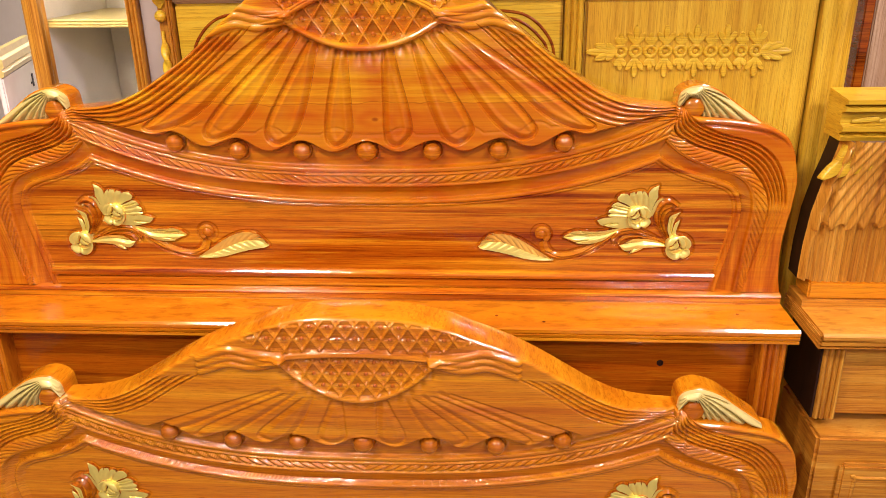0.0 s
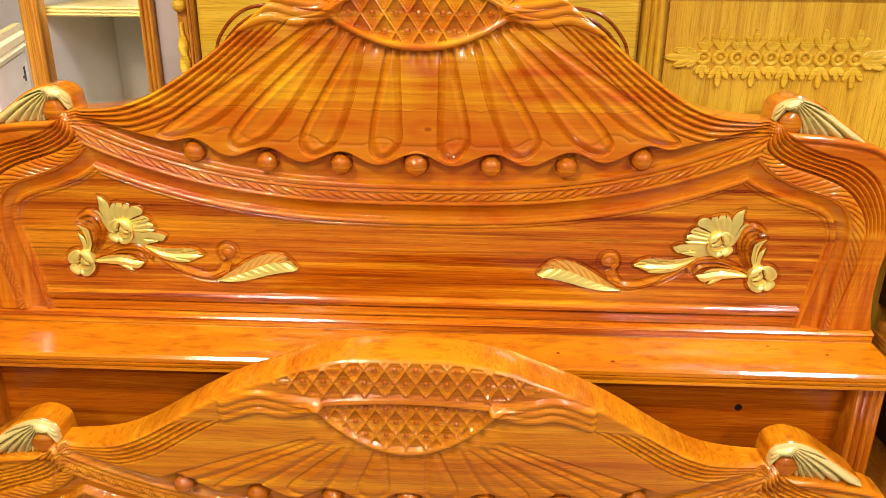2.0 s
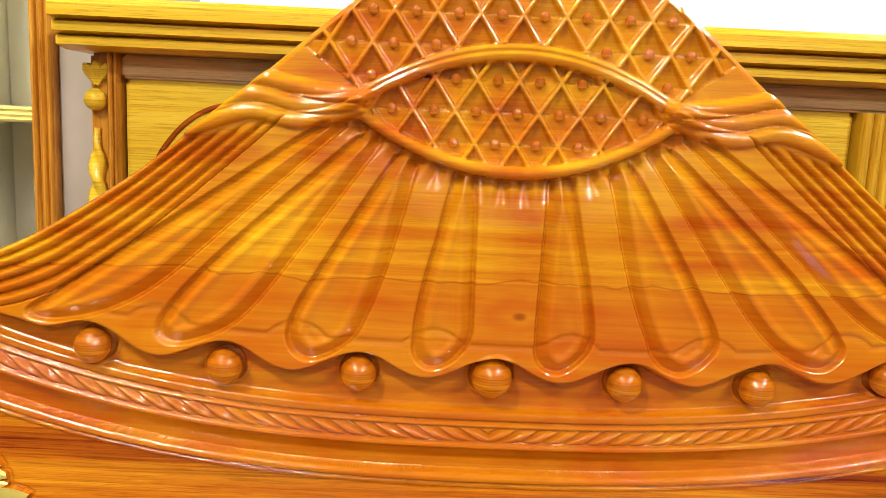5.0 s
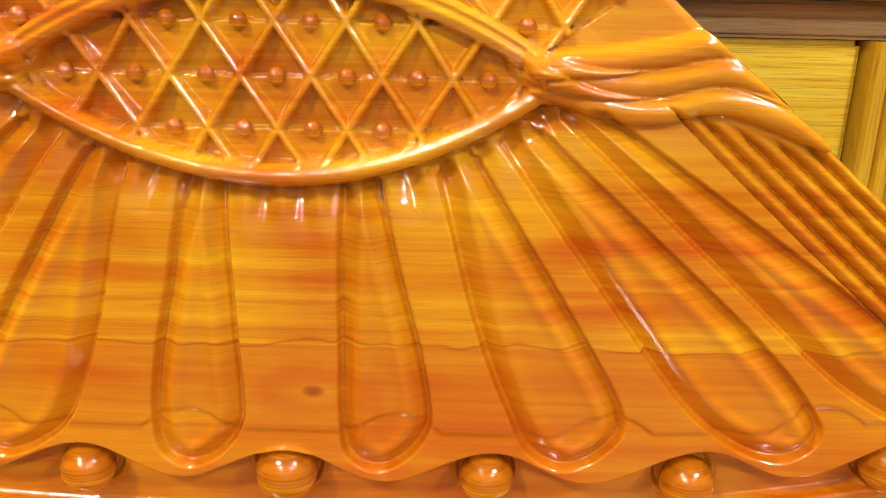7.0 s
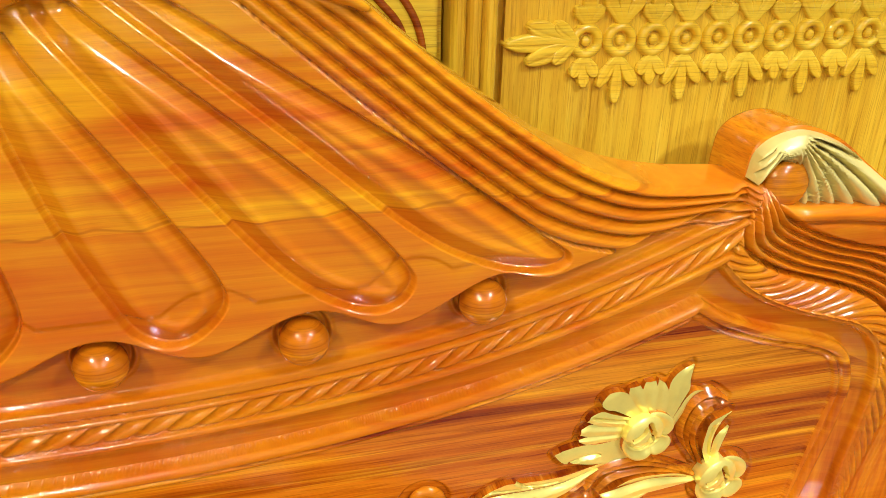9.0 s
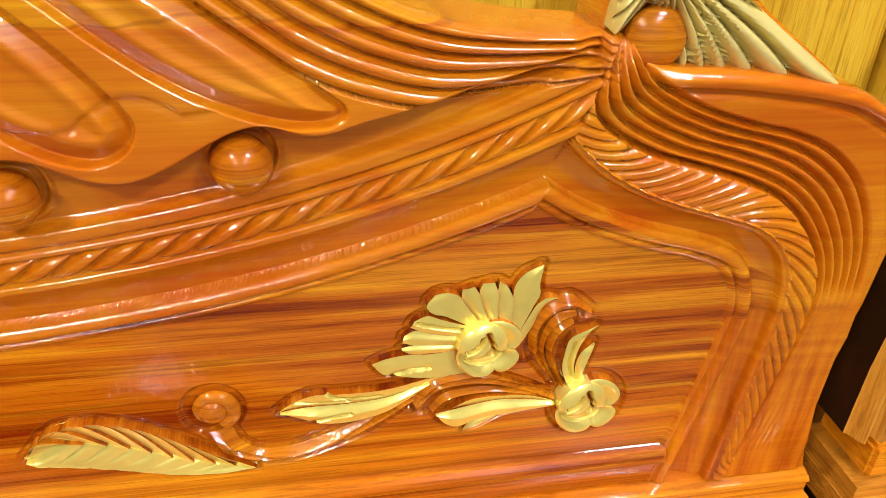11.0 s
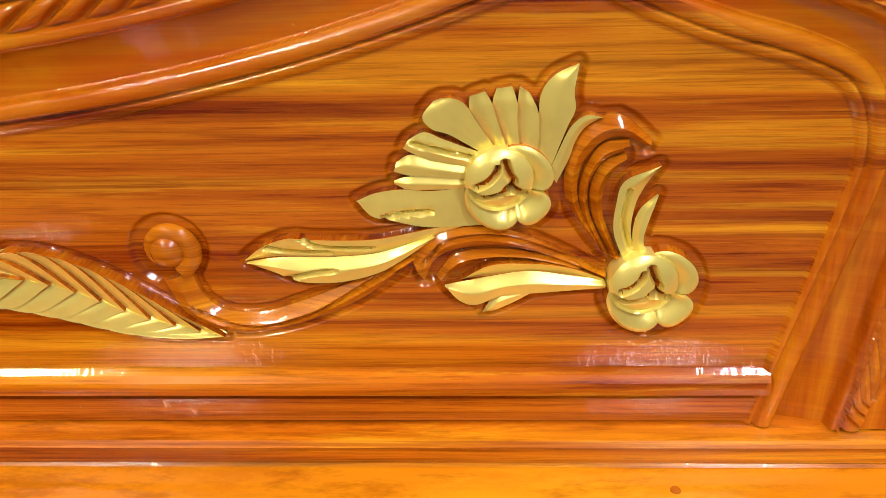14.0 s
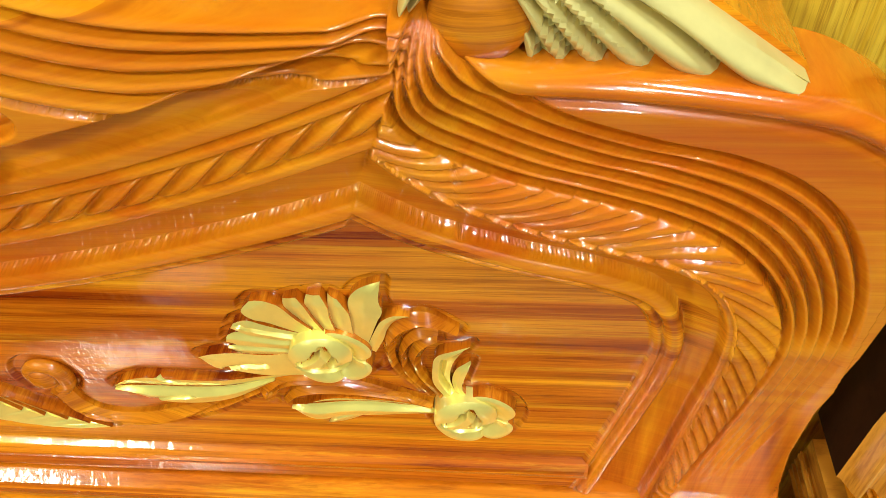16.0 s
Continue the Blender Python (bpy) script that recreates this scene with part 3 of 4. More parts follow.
def relief(A, Z, spec):
    """How far the carving stands out, for half of the board; A is the distance from the middle."""
    H = np.full(A.shape, -0.002)
    T = top_of(spec, A)
    seam = 0.577 + 0.36 * np.clip(Z - 0.985, -0.05, 0.07)
    mid = A < seam
    right = ~mid
    # frame lines, cove and rope of the lower arch
    am = np.minimum(A, 0.61)
    fz, rz = frame_z(am), rope_z(am)
    slope = 1 / np.sqrt(1 + (0.092 * 2.6 / 0.577 * (am / 0.577) ** 1.6) ** 2)
    above = np.where(mid, (Z - fz) * slope, -9)
    H += np.where(mid, 0.002 * step(above, -0.016, -0.011), 0)
    H += ridge(np.abs(above + 0.0045), 0.0056, 0.0056) + ridge(np.abs(above + 0.0138), 0.0030, 0.0030)
    up = np.where(mid, (Z - rz) * slope, -9)
    share = np.clip((above - 0.001) / np.maximum(above - 0.001 - (up + 0.0150), 1e-4), 0, 1)
    H += np.where(mid, 0.004 * step(up, -0.0165, -0.0150) - np.where((above > 0.001) & (up < -0.0150), 0.0085 * (1 - share) ** 0.9, 0), 0)
    strand = A / 0.0215 - up / 0.0135
    strand = np.abs(strand - np.round(strand))
    H += ridge(np.where(mid, np.abs(up), 9), 0.0074, 0.0052) * (1.25 - 1.35 * np.exp(-((strand / 0.17) ** 2)))
    for off, wide, tall in ((0.0105, 0.0028, 0.0050), (0.0198, 0.0055, 0.0046), (-0.0115, 0.0036, 0.0050)):
        H += flat_ridge(np.where(mid, np.abs(up - off), 9), wide, tall)
    H -= np.where(mid, 0.004 * step(up, 0.024, 0.030), 0)
    H += hollow(A, Z)
    # the shoulder: the same lines run down beside the panel
    ds, _, gs = near(A, Z, INNER_S)
    side = np.where(ds < 1, ds * gs, np.where((A > 0.745) | (Z > 1.0), 1, -1))
    H += np.where(right, 0.002 * step(side, -0.016, -0.011), 0)
    H += np.where(right, ridge(np.abs(side + 0.0045), 0.0056, 0.0056) + ridge(np.abs(side + 0.0138), 0.0030, 0.0030), 0)
    dt, st, gt = near(A, Z, STEP_S)
    over = np.where(dt < 1, dt * gt, np.where((A > 0.77) | (Z > 1.03), 1, -1))
    share = np.clip((side - 0.001) / np.maximum(side - 0.001 - (over + 0.002), 1e-4), 0, 1)
    H += np.where(right, 0.004 * step(over, -0.0035, -0.002) - np.where((side > 0.001) & (over < -0.002) & (side < 0.5), 0.0085 * (1 - share) ** 0.9, 0), 0)
    H += np.where(right, flat_ridge(np.abs(over - 0.0012), 0.0030, 0.0036), 0)
    # slanted feather cuts between the rim and the first strand
    hi, ho = np.array(HAIR_IN), np.array(HAIR_OUT)
    dh, _, gh = near(A, Z, HAIR_IN, 0.04)
    zone = right & (over > 0.003) & (over < 0.06) & (dh < 1) & (gh < 0)
    across = np.clip(over / np.maximum(over + dh, 1e-5), 0, 1)
    cutting = st / 0.0145 - across * 3.0
    saw = cutting - np.floor(cutting)
    H += np.where(zone, 0.0046 * (1 - np.clip(1 - saw / 0.5, 0, 1) ** 1.3) * np.sin(np.pi * np.clip(across, 0.04, 0.96)) ** 0.4 + 0.0010, 0)
    # flowing strands
    H += 0.010 * np.exp(-(((A - 0.612) / 0.020) ** 2) - ((Z - 1.062) / 0.028) ** 2) * right
    H += np.where(right & (dh < 1) & (gh > 0), 0.0030 * step(dh, 0, 0.003), 0)
    for k in range(6):
        f = k / 5
        dk, _, gk = near(A, Z, hi + (ho - hi) * f, 0.02)
        q = dk * gk
        vee = np.where(q > 0, np.clip(1 - q / 0.0050, 0, 1) ** 1.5, np.clip(1 + q / 0.0020, 0, 1))
        H -= np.where(right & (dk < 1), 0.0098 * vee * (0.25 + 0.75 * step(Z, 0.876, 0.900)) * step(Z, 0.715, 0.78), 0)
    dsh = np.where(A > 0.62, T - Z, 9)
    H += (ridge(dsh - 0.006, 0.006, 0.005) - 0.003 * np.exp(-(((dsh - 0.015) / 0.003) ** 2))) * step(A, 0.63, 0.66) * step(0.83 - A, 0, 0.03)
    # the fan
    zs = skirt_z(A)
    inside = step((Z - zs), 0.0, 0.009) * step(0.60 - A, 0, 0.02)
    H += 0.027 * inside * (0.35 + 0.65 * step(0.60 - A, 0, 0.16))
    H += spec["bulge"] * step(Z, 1.02, 1.20) * step(0.5 - A, 0, 0.45)
    cz, half, low, upk = spec["eye"]
    lo, hi2 = eye_arcs(spec, A)
    W = np.interp(A, [0, 0.15, 0.22, 0.30, 0.42, 0.50, 0.56, 0.60], [0.05, 0.05, 0.055, 0.062, 0.066, 0.052, 0.034, 0.026]) * spec["ribs"]
    under_fold = cz - 0.012 - 0.10 * np.maximum(A - 0.29, 0) - 0.02 * step(A, 0.2, 0.29)
    fan = inside * step(lo - 0.012 - Z, 0, 0.004) * step((under_fold + 0.008) - Z, 0, 0.01)
    for f in FINGERS:
        p = [(a, 1.0 + (z - 1.0) * spec["fingers"]) for a, z in f]
        df, _, gf = near(A, Z, p, 0.03)
        q = df * gf
        vee = np.where(q > 0, np.clip(1 - q / 0.0110, 0, 1) ** 1.3, np.clip(1 + q / 0.0030, 0, 1))
        H += fan * (0.5 if spec["fingers"] < 1 else 1.0) * np.where(df < 1, -0.0078 * vee + 0.0014 * np.exp(-(((q - 0.013) / 0.004) ** 2)), 0)
    # second scallop across the feet of the fingers
    reach = np.abs((A - 0.0655) / 0.131 - np.round((A - 0.0655) / 0.131)) * 0.131
    z2 = 1.035 + 0.030 * (np.minimum(A, 0.6) / 0.45) ** 3 + 0.014 * np.clip(1 - (reach / 0.029) ** 2, 0, 1)
    H += fan * spec["fingers"] * step(0.42 - A, 0, 0.05) * (groove(Z - z2, 0.0026, 0.0016) - 0.0010 * step(z2 - Z, 0, 0.004))
    # each bead sits in a turned socket
    for bx, bz in zip(BEADS, BEAD_Z):
        if bx >= 0:
            ring = np.hypot(A - bx, Z - bz) - 0.0205 * (1.15 if bx == 0 else 1.0)
            H += 0.0022 * np.exp(-((ring / 0.0022) ** 2)) - 0.0030 * np.exp(-(((ring + 0.0035) / 0.0020) ** 2))
    s = (T - Z) / W
    zone = (s > -0.1) & (s < 1.0) & (A > 0.14)
    flow = np.where(zone, np.abs(np.sin(np.pi * (5 * np.clip(s, 0, 1) ** 0.9))) ** 0.62 - 1, 0)
    H += 0.0098 * flow * step(0.615 - A, 0, 0.02) * step(under_fold + 0.004 - Z, 0, 0.01)
    H += np.where(zone, 0.004 * (1 - np.clip(s, 0, 1)), 0) * step(0.615 - A, 0, 0.03)
    # eye rims, lattice and crown
    e1 = (lo - 0.0055 - Z) * 0.86
    e2 = (Z - hi2 - 0.008) * 0.90
    lens = (A < half) & (Z > lo) & (Z < hi2) & (hi2 - lo > 0.014)
    crown_low = hi2 + 0.016
    crown = (Z > crown_low) & (Z < T - 0.007) & (A < half + spec["brow"][0]) & (Z > cz + 0.016 + spec["brow"][1] * np.maximum(A - half, 0))
    cell, deep = spec["cell"], spec["depth"]
    px, pz = A / cell[0], (Z - cz) / cell[1]
    u, v = px + pz, px - pz
    lu, lv = np.abs(u - np.round(u - 0.5) - 0.5), np.abs(v - np.round(v - 0.5) - 0.5)
    lat = np.minimum(lu, lv) * 0.031 * cell[0] / 0.037 / deep
    tier = pz * 2 - np.floor(pz * 2)
    floor_cut = -0.0092 + 0.0052 * tier
    weave = np.maximum(floor_cut, 0.0014 * np.sqrt(np.clip(1 - (lat / 0.0024) ** 2, 0, 1)) - np.maximum(lat - 0.0016, 0) * 3.6)
    weave = weave * deep
    H = np.where(lens, 0.027 + spec["bulge"] + weave, H)
    H = np.where(crown, 0.031 + spec["bulge"] + weave, H)
    rims = step(half + 0.020 - A, 0, 0.022)
    H += rims * (ridge(e1, 0.0060, 0.0085 * deep) + ridge(e2 / deep, 0.0080, 0.009 * deep) + groove(e2 - 0.001, 0.0016, 0.0022 * deep))
    H -= rims * 0.0025 * np.exp(-(((e1 - 0.014) / np.where(e1 > 0.014, 0.016, 0.0075)) ** 2))
    # short flutes that roll over into the lower rim
    theta = np.arctan2(A, 1.40 - Z) / 0.0972
    near_rim = rims * step(e1, 0.004, 0.008) * np.exp(-(np.maximum(e1 - 0.006, 0) / 0.016) ** 2)
    H += near_rim * deep * (0.0030 * np.cos(2 * np.pi * theta) - 0.0030 - 0.0040 * np.exp(-(np.maximum(e1 - 0.004, 0) / 0.007)))
    # wavy folds from the corner of the eye out to the edge
    for k in range(3):
        o = 0.0150 * k
        q = [(half - 0.004, cz + 0.002 + o * 0.30), (half + 0.03, cz - 0.011 + o * 0.75), (half + 0.062, cz - 0.014 + o), (half + 0.10, cz - 0.008 + o), (half + 0.155, cz - 0.026 + o)]
        dq, _, _ = near(A, Z, q, 0.03)
        H += np.where(Z < T, ridge(dq, 0.0078, 0.0075), 0)
    # rounded outer edge
    r = 0.007
    tilt = np.gradient(T, axis=1) / np.maximum(np.gradient(A, axis=1), 1e-6) if A.shape[1] > 2 else 0
    d = np.clip((T - Z) / np.sqrt(1 + np.clip(tilt, -3, 3) ** 2), 0, r)
    H -= r - np.sqrt(np.maximum(r * r - (r - d) ** 2, 0))
    return H


def board(name, spec, nx, nz, drop, back, mat, parent, lift=0.0):
    """Front relief, edge and back of one carved board. drop: how far it is lowered."""
    side = np.array(SIDE)
    u = np.linspace(0, 0.848, nx)
    v = np.linspace(0, 1, nz)
    top = top_of(spec, u)
    Z = spec["bottom"] + v[:, None] * (top - spec["bottom"])[None, :]
    A = u[None, :] * np.interp(Z, side[:, 0], side[:, 1]) / 0.848
    H = relief(A, Z, spec)
    # the far half is cut coarser
    far = np.r_[1:nx * 3 // 10, nx * 3 // 10:nx - 1:2, nx - 1][::-1]
    X = np.concatenate([-A[:, far], A], 1)
    A, Z, H = (np.concatenate([m[:, far], m], 1) for m in (A, Z, H))
    X = X + spec["shift"] * step(Z, 1.005, 1.05) * (1 - step(A, 0.3, 0.5))
    V = np.stack([X, -H, Z - drop], -1)
    # edge: two more rows on top and two more columns on either side, down to the back plane
    rim = V[-1:].copy()
    rim[..., 1] = back
    V = np.concatenate([V, rim], 0)
    left, rightc = V[:, :1].copy(), V[:, -1:].copy()
    left[..., 1] = rightc[..., 1] = back
    V = np.concatenate([left, V, rightc], 1)
    ob = grid_part("carved_panel", V, mat, parent)
    B = V[:, :: max(1, nx // 60)].copy()[:: max(1, nz // 30)]
    B[..., 1] = back
    grid_part("back_panel", B, mat, parent, flip=True)
    return ob


def ball_mesh(name, r, mat, flat=1.0, seg=20):
    bm = bmesh.new()
    bmesh.ops.create_uvsphere(bm, u_segments=seg, v_segments=seg // 2 + 2, radius=r)
    for v in bm.verts:
        v.co.y *= flat
    me = bpy.data.meshes.new(name)
    bm.to_mesh(me)
    bm.free()
    me.materials.append(mat)
    return smooth(me)


BEAD = ball_mesh("bead", 0.0178, TEAK_BEAD, 0.9, 28)
STUD = ball_mesh("stud", 0.0050, TEAK, 1.0, 12)


def beads_and_studs(spec, drop, parent, bead=1.0):
    for x, z in zip(BEADS, BEAD_Z):
        ob = adopt(new("bead", BEAD), parent)
        ob.location, ob.scale = (x, -0.013, z - drop), [bead * (1.15 if x == 0 else 1.0)] * 3
    cz, half, low, up = spec["eye"]
    for i in range(-24, 25):
        for j in range(-8, 9):
            if (i + j) % 2:
                continue
            x, z = i * spec["cell"][0] / 2, cz + j * spec["cell"][1] / 2
            lo, hi = eye_arcs(spec, np.array([abs(x)]))
            t = top_of(spec, np.array([abs(x)]))[0]
            if abs(x) < half and lo[0] + 0.006 < z < hi[0] - 0.006:
                y = 0.027
            elif hi[0] + 0.022 < z < t - 0.012 and abs(x) < half + spec["brow"][0] - 0.015 and z > cz + 0.026 + spec["brow"][1] * max(abs(x) - half, 0):
                y = 0.031
            else:
                continue
            ob = adopt(new("stud", STUD), parent)
            ob.location = (x + spec["shift"], -(y + spec["bulge"] - 0.003), z - drop)
            ob.scale = [spec["depth"] ** 0.6] * 3


# ---- carved flowers, leaves and shells ----
def blade(name, one, two, high, cuts, mat, parent, base, sign, drop=0.0, nt=30, nv=13, rise=0.70):
    """A carved blade between two edges that run from root to tip, with upright sides and V cuts."""
    t = np.linspace(0, 1, nt)
    a, b = along(one, t), along(two, t)
    v = np.linspace(0, 1, nv)[None, :, None]
    P = a[:, None] * (1 - v) + b[:, None] * v
    X, Z = P[..., 0], P[..., 1]
    v = v[..., 0]
    h = np.interp(v, [0, 0.5, 1], high) * np.ones_like(X) - 0.0004 * np.cos(2 * np.pi * v)
    h = rise * h * (0.72 + 0.28 * step(t, 0, 0.5) - 0.22 * step(t, 0.8, 1.0))[:, None]
    for c in cuts:
        d, _, _ = near(X, Z, c, 0.01)
        h -= 0.0046 * np.clip(1 - d / 0.0020, 0, 1)
    Y = -(base + h)
    X, Y, Z = (np.pad(m, 1, mode="edge") for m in (X, Y, Z))
    Y[0] = Y[-1] = -(base - 0.011)
    Y[:, 0] = Y[:, -1] = -(base - 0.011)
    ob = grid_part(name, np.stack([sign * X, Y, Z - drop], -1), mat, parent, flip=sign < 0, crease=32)
    if mat is GOLD:
        # only the face is painted; the cut sides stay varnished wood
        ob.data.materials.append(TEAK_UP)
        side = np.zeros((nt + 1, nv + 1), np.int32)
        side[-1] = 1
        side[:, 0] = side[:, -1] = 1
        ob.data.polygons.foreach_set("material_index", side.ravel())
    return ob


def petal(name, cx, cz, tx, tz, width, height, mat, parent, base, sign, point=0.0, bend=0.0):
    """A fan petal from the flower's middle to its tip, widest near the tip. point: 1 for a pointed one."""
    n, nv = 26, 15
    t = np.linspace(0, 1, n)
    L = math.hypot(tx - cx, tz - cz)
    ux, uz = (tx - cx) / L, (tz - cz) / L
    px = cx + ux * L * t - uz * bend * np.sin(np.pi * t)
    pz = cz + uz * L * t + ux * bend * np.sin(np.pi * t)
    blunt = np.sqrt(np.clip(1 - ((t - 0.80) / 0.2).clip(0) ** 2, 0, 1)) * (0.40 + 0.60 * np.minimum(t / 0.8, 1))
    sharp = np.where(t < 0.62, 0.45 + 0.55 * (t / 0.62), 1 - ((t - 0.62) / 0.38).clip(0) ** 1.4)
    w = np.maximum(width * ((1 - point) * blunt + point * sharp), 0.0004)
    v = np.linspace(-1, 1, nv)
    X = px[:, None] - uz * v * w[:, None]
    Z = pz[:, None] + ux * v * w[:, None]
    h = height * (0.84 + 0.16 * np.clip(1 - np.abs(v) ** 6, 0, 1))[None, :] * (0.70 + 0.38 * t ** 1.5)[:, None]
    h = h - height * 0.42 * step(v, 0.2, 1.0)[None, :] * (1 - point)
    h = h - height * 0.30 * np.exp(-(((v[None, :] - 0.25) / 0.14) ** 2)) * step(t, 0.1, 0.5)[:, None] * (1 - point)
    h[:, 0] = h[:, -1] = -0.009
    h[-1, :] = -0.009
    return grid_part(name, np.stack([sign * X, -(base + h), Z], -1), mat, parent, flip=sign > 0)


def cup(name, cx, cz, r, a0, a1, height, mat, parent, base, sign):
    """One rounded rose petal: a hollowed sector with a raised outer lip."""
    nr, na = 14, 26
    rr = np.linspace(0.25, 1, nr)[:, None]
    aa = np.radians(np.linspace(a0, a1, na))[None, :]
    f = np.linspace(0, 1, na)[None, :]
    out = 1 - 0.30 * np.abs(2 * f - 1) ** 4
    X = cx + r * rr * out * np.cos(aa)
    Z = cz + r * rr * out * np.sin(aa)
    h = height * (0.35 + 0.75 * step(rr, 0.3, 0.86) - 0.30 * step(rr, 0.86, 1.0)) * (0.80 + 0.20 * np.sin(np.pi * f))
    h = h * np.ones_like(X)
    h[-1] = -0.009
    h[:, 0] = h[:, -1] = np.minimum(h[:, 1], height * 0.25)
    ob = grid_part(name, np.stack([sign * X, -(base + h), Z], -1), mat, parent, flip=sign > 0, crease=34)
    ob.data.materials.append(TEAK_UP)
    side = np.zeros((nr - 1, na - 1), np.int32)
    side[-1] = 1
    ob.data.polygons.foreach_set("material_index", side.ravel())
    return ob


def rose(cx, cz, r, parent, sign, base=0.0):
    """Three outer petals round a domed bud with a spiral cut."""
    nr, na = 34, 72
    rr = np.linspace(0, 1, nr)[:, None]
    aa = np.linspace(0, 2 * np.pi, na, endpoint=False)[None, :]
    R = r * 0.72
    X = cx - 0.24 * r + R * rr * np.cos(aa)
    Z = cz + 0.22 * r + R * 0.95 * rr * np.sin(aa)
    x, z = rr * np.cos(aa), rr * np.sin(aa)
    h = 0.0075 + 0.0060 * (1 - (rr * 0.94) ** 4) * np.ones_like(X) - 0.0022 * x
    slit = np.zeros_like(X)
    for q, wide in (([(-0.62, -0.12), (-0.36, 0.0), (-0.14, 0.22), (-0.04, 0.44)], 0.13), ([(0.16, 0.58), (0.28, 0.22), (0.40, -0.04), (0.22, -0.24)], 0.15),
                    ([(-0.90, -0.30), (-0.45, -0.50), (0.0, -0.42), (0.34, -0.24), (0.72, -0.44)], 0.13)):
        d, _, _ = near(x, z, q, 0.4)
        slit = np.maximum(slit, np.clip(1 - d / wide, 0, 1))
        h -= 0.0085 * np.clip(1 - d / wide, 0, 1)
    # the low crescent under the bud's front fold
    h -= 0.0030 * step(-z, 0.42, 0.50) * step(1 - rr, 0.02, 0.10)
    h[-1] = -0.002
    bud = grid_part("rose", np.stack([sign * X, -(base + h), Z], -1), GOLD, parent, "gold-painted carved rose", flip=sign > 0, wrap=True, crease=34)
    bud.data.materials.append(TEAK_UP)
    bud.data.polygons.foreach_set("material_index", ((slit[:-1] + slit[1:]) > 1.25).astype(np.int32).ravel())
    for k, (a0, a1) in enumerate(((158, 286), (278, 352), (-10, 112))):
        cup("petal", cx, cz, r * (1.0 if k else 1.04), a0, a1, 0.0085 - 0.001 * k, GOLD, bud, base, sign)
    return bud


def tube(name, pts, radii, mat, parent, base=0.0, sign=1, flat=0.7, seg=12):
    """A raised stem along a curve on the panel."""
    c = curve_through(pts, 10)
    n = len(c)
    rad = np.interp(np.linspace(0, 1, n), np.linspace(0, 1, len(radii)), radii)
    d = np.gradient(c, axis=0)
    d /= np.hypot(d[:, 0], d[:, 1])[:, None]
    ang = np.linspace(0, 2 * np.pi, seg, endpoint=False)
    X = c[:, :1] - d[:, 1:] * rad[:, None] * np.cos(ang)
    Z = c[:, 1:] + d[:, :1] * rad[:, None] * np.cos(ang)
    Y = -(base + rad[:, None] * flat * np.sin(ang))
    return grid_part(name, np.stack([sign * X, Y, Z], -1), mat, parent, flip=sign > 0, wrap=True)


def spray(parent, sign, drop=0.0, base=-0.0025):
    """A spray of two roses, a fan of petals, a feather and varnished scrolls."""
    (ax, az, ar), (bx, bz, br) = ROSES
    flower = rose(ax, az - drop, ar, parent, sign, base + 0.001)
    rose(bx, bz - drop, br, parent, sign, base)
    for one, two, high, cuts in PETAL_BLADES:
        blade("fan_petal", one, two, tuple(0.003 + 0.6 * v for v in high), cuts, GOLD, flower, base, sign, drop)
    for one, two, high, cuts in GOLD_BLADES:
        blade("leaf", one, two, high, cuts, GOLD, parent, base, sign, drop, 64, 25)
    feather = blade("feather", RIB_UP, RIB_LOW, (0.001, 0.002, 0.001), (), GOLD, parent, base, sign, drop, 44)
    for k in range(9):
        f = k / 11
        for rim, high in ((RIB_UP, (0.0105, 0.0065, 0.0010)), (RIB_LOW, (0.0100, 0.0080, 0.0015))):
            root, side, tip = along(RIB, f), along(rim, f + 0.16), along(rim, min(f + 0.33, 0.99))
            root2 = along(RIB, f + 0.12)
            side2 = along(RIB, f + 0.22) * 0.52 + along(rim, f + 0.22) * 0.48
            blade("leaflet", [tuple(root), tuple(side), tuple(tip)], [tuple(root2), tuple(side2), tuple(tip)], high, (), GOLD, feather, base, sign, drop, 18, 9, 0.70)
    stem = None
    for n, (one, two, high, cuts) in enumerate(WOOD_BLADES):
        stem = blade("scroll_leaf" if n < len(WOOD_BLADES) - 1 else "scroll", one, two, high, cuts, TEAK_BEAD, parent, base, sign, drop, 44, 17)
    kx, kz = KNOB
    turns = [radians(-62 + 38 * k) for k in range(9)]
    tube("scroll_curl", [(kx + (0.0150 - 0.0008 * k) * math.cos(a), kz - drop + (0.0150 - 0.0008 * k) * math.sin(a)) for k, a in enumerate(turns)],
         [0.0060, 0.0058, 0.0052, 0.0042, 0.003], TEAK_BEAD, stem, base + 0.001, sign, 0.9)
    bm = bmesh.new()
    bmesh.ops.create_uvsphere(bm, u_segments=24, v_segments=14, radius=0.0112)
    for v in bm.verts:
        v.co = Vector((sign * kx + v.co.x, -base + v.co.y * 0.8, kz - drop + v.co.z))
    part("scroll_knob", bm, TEAK_BEAD, stem, soft=True)


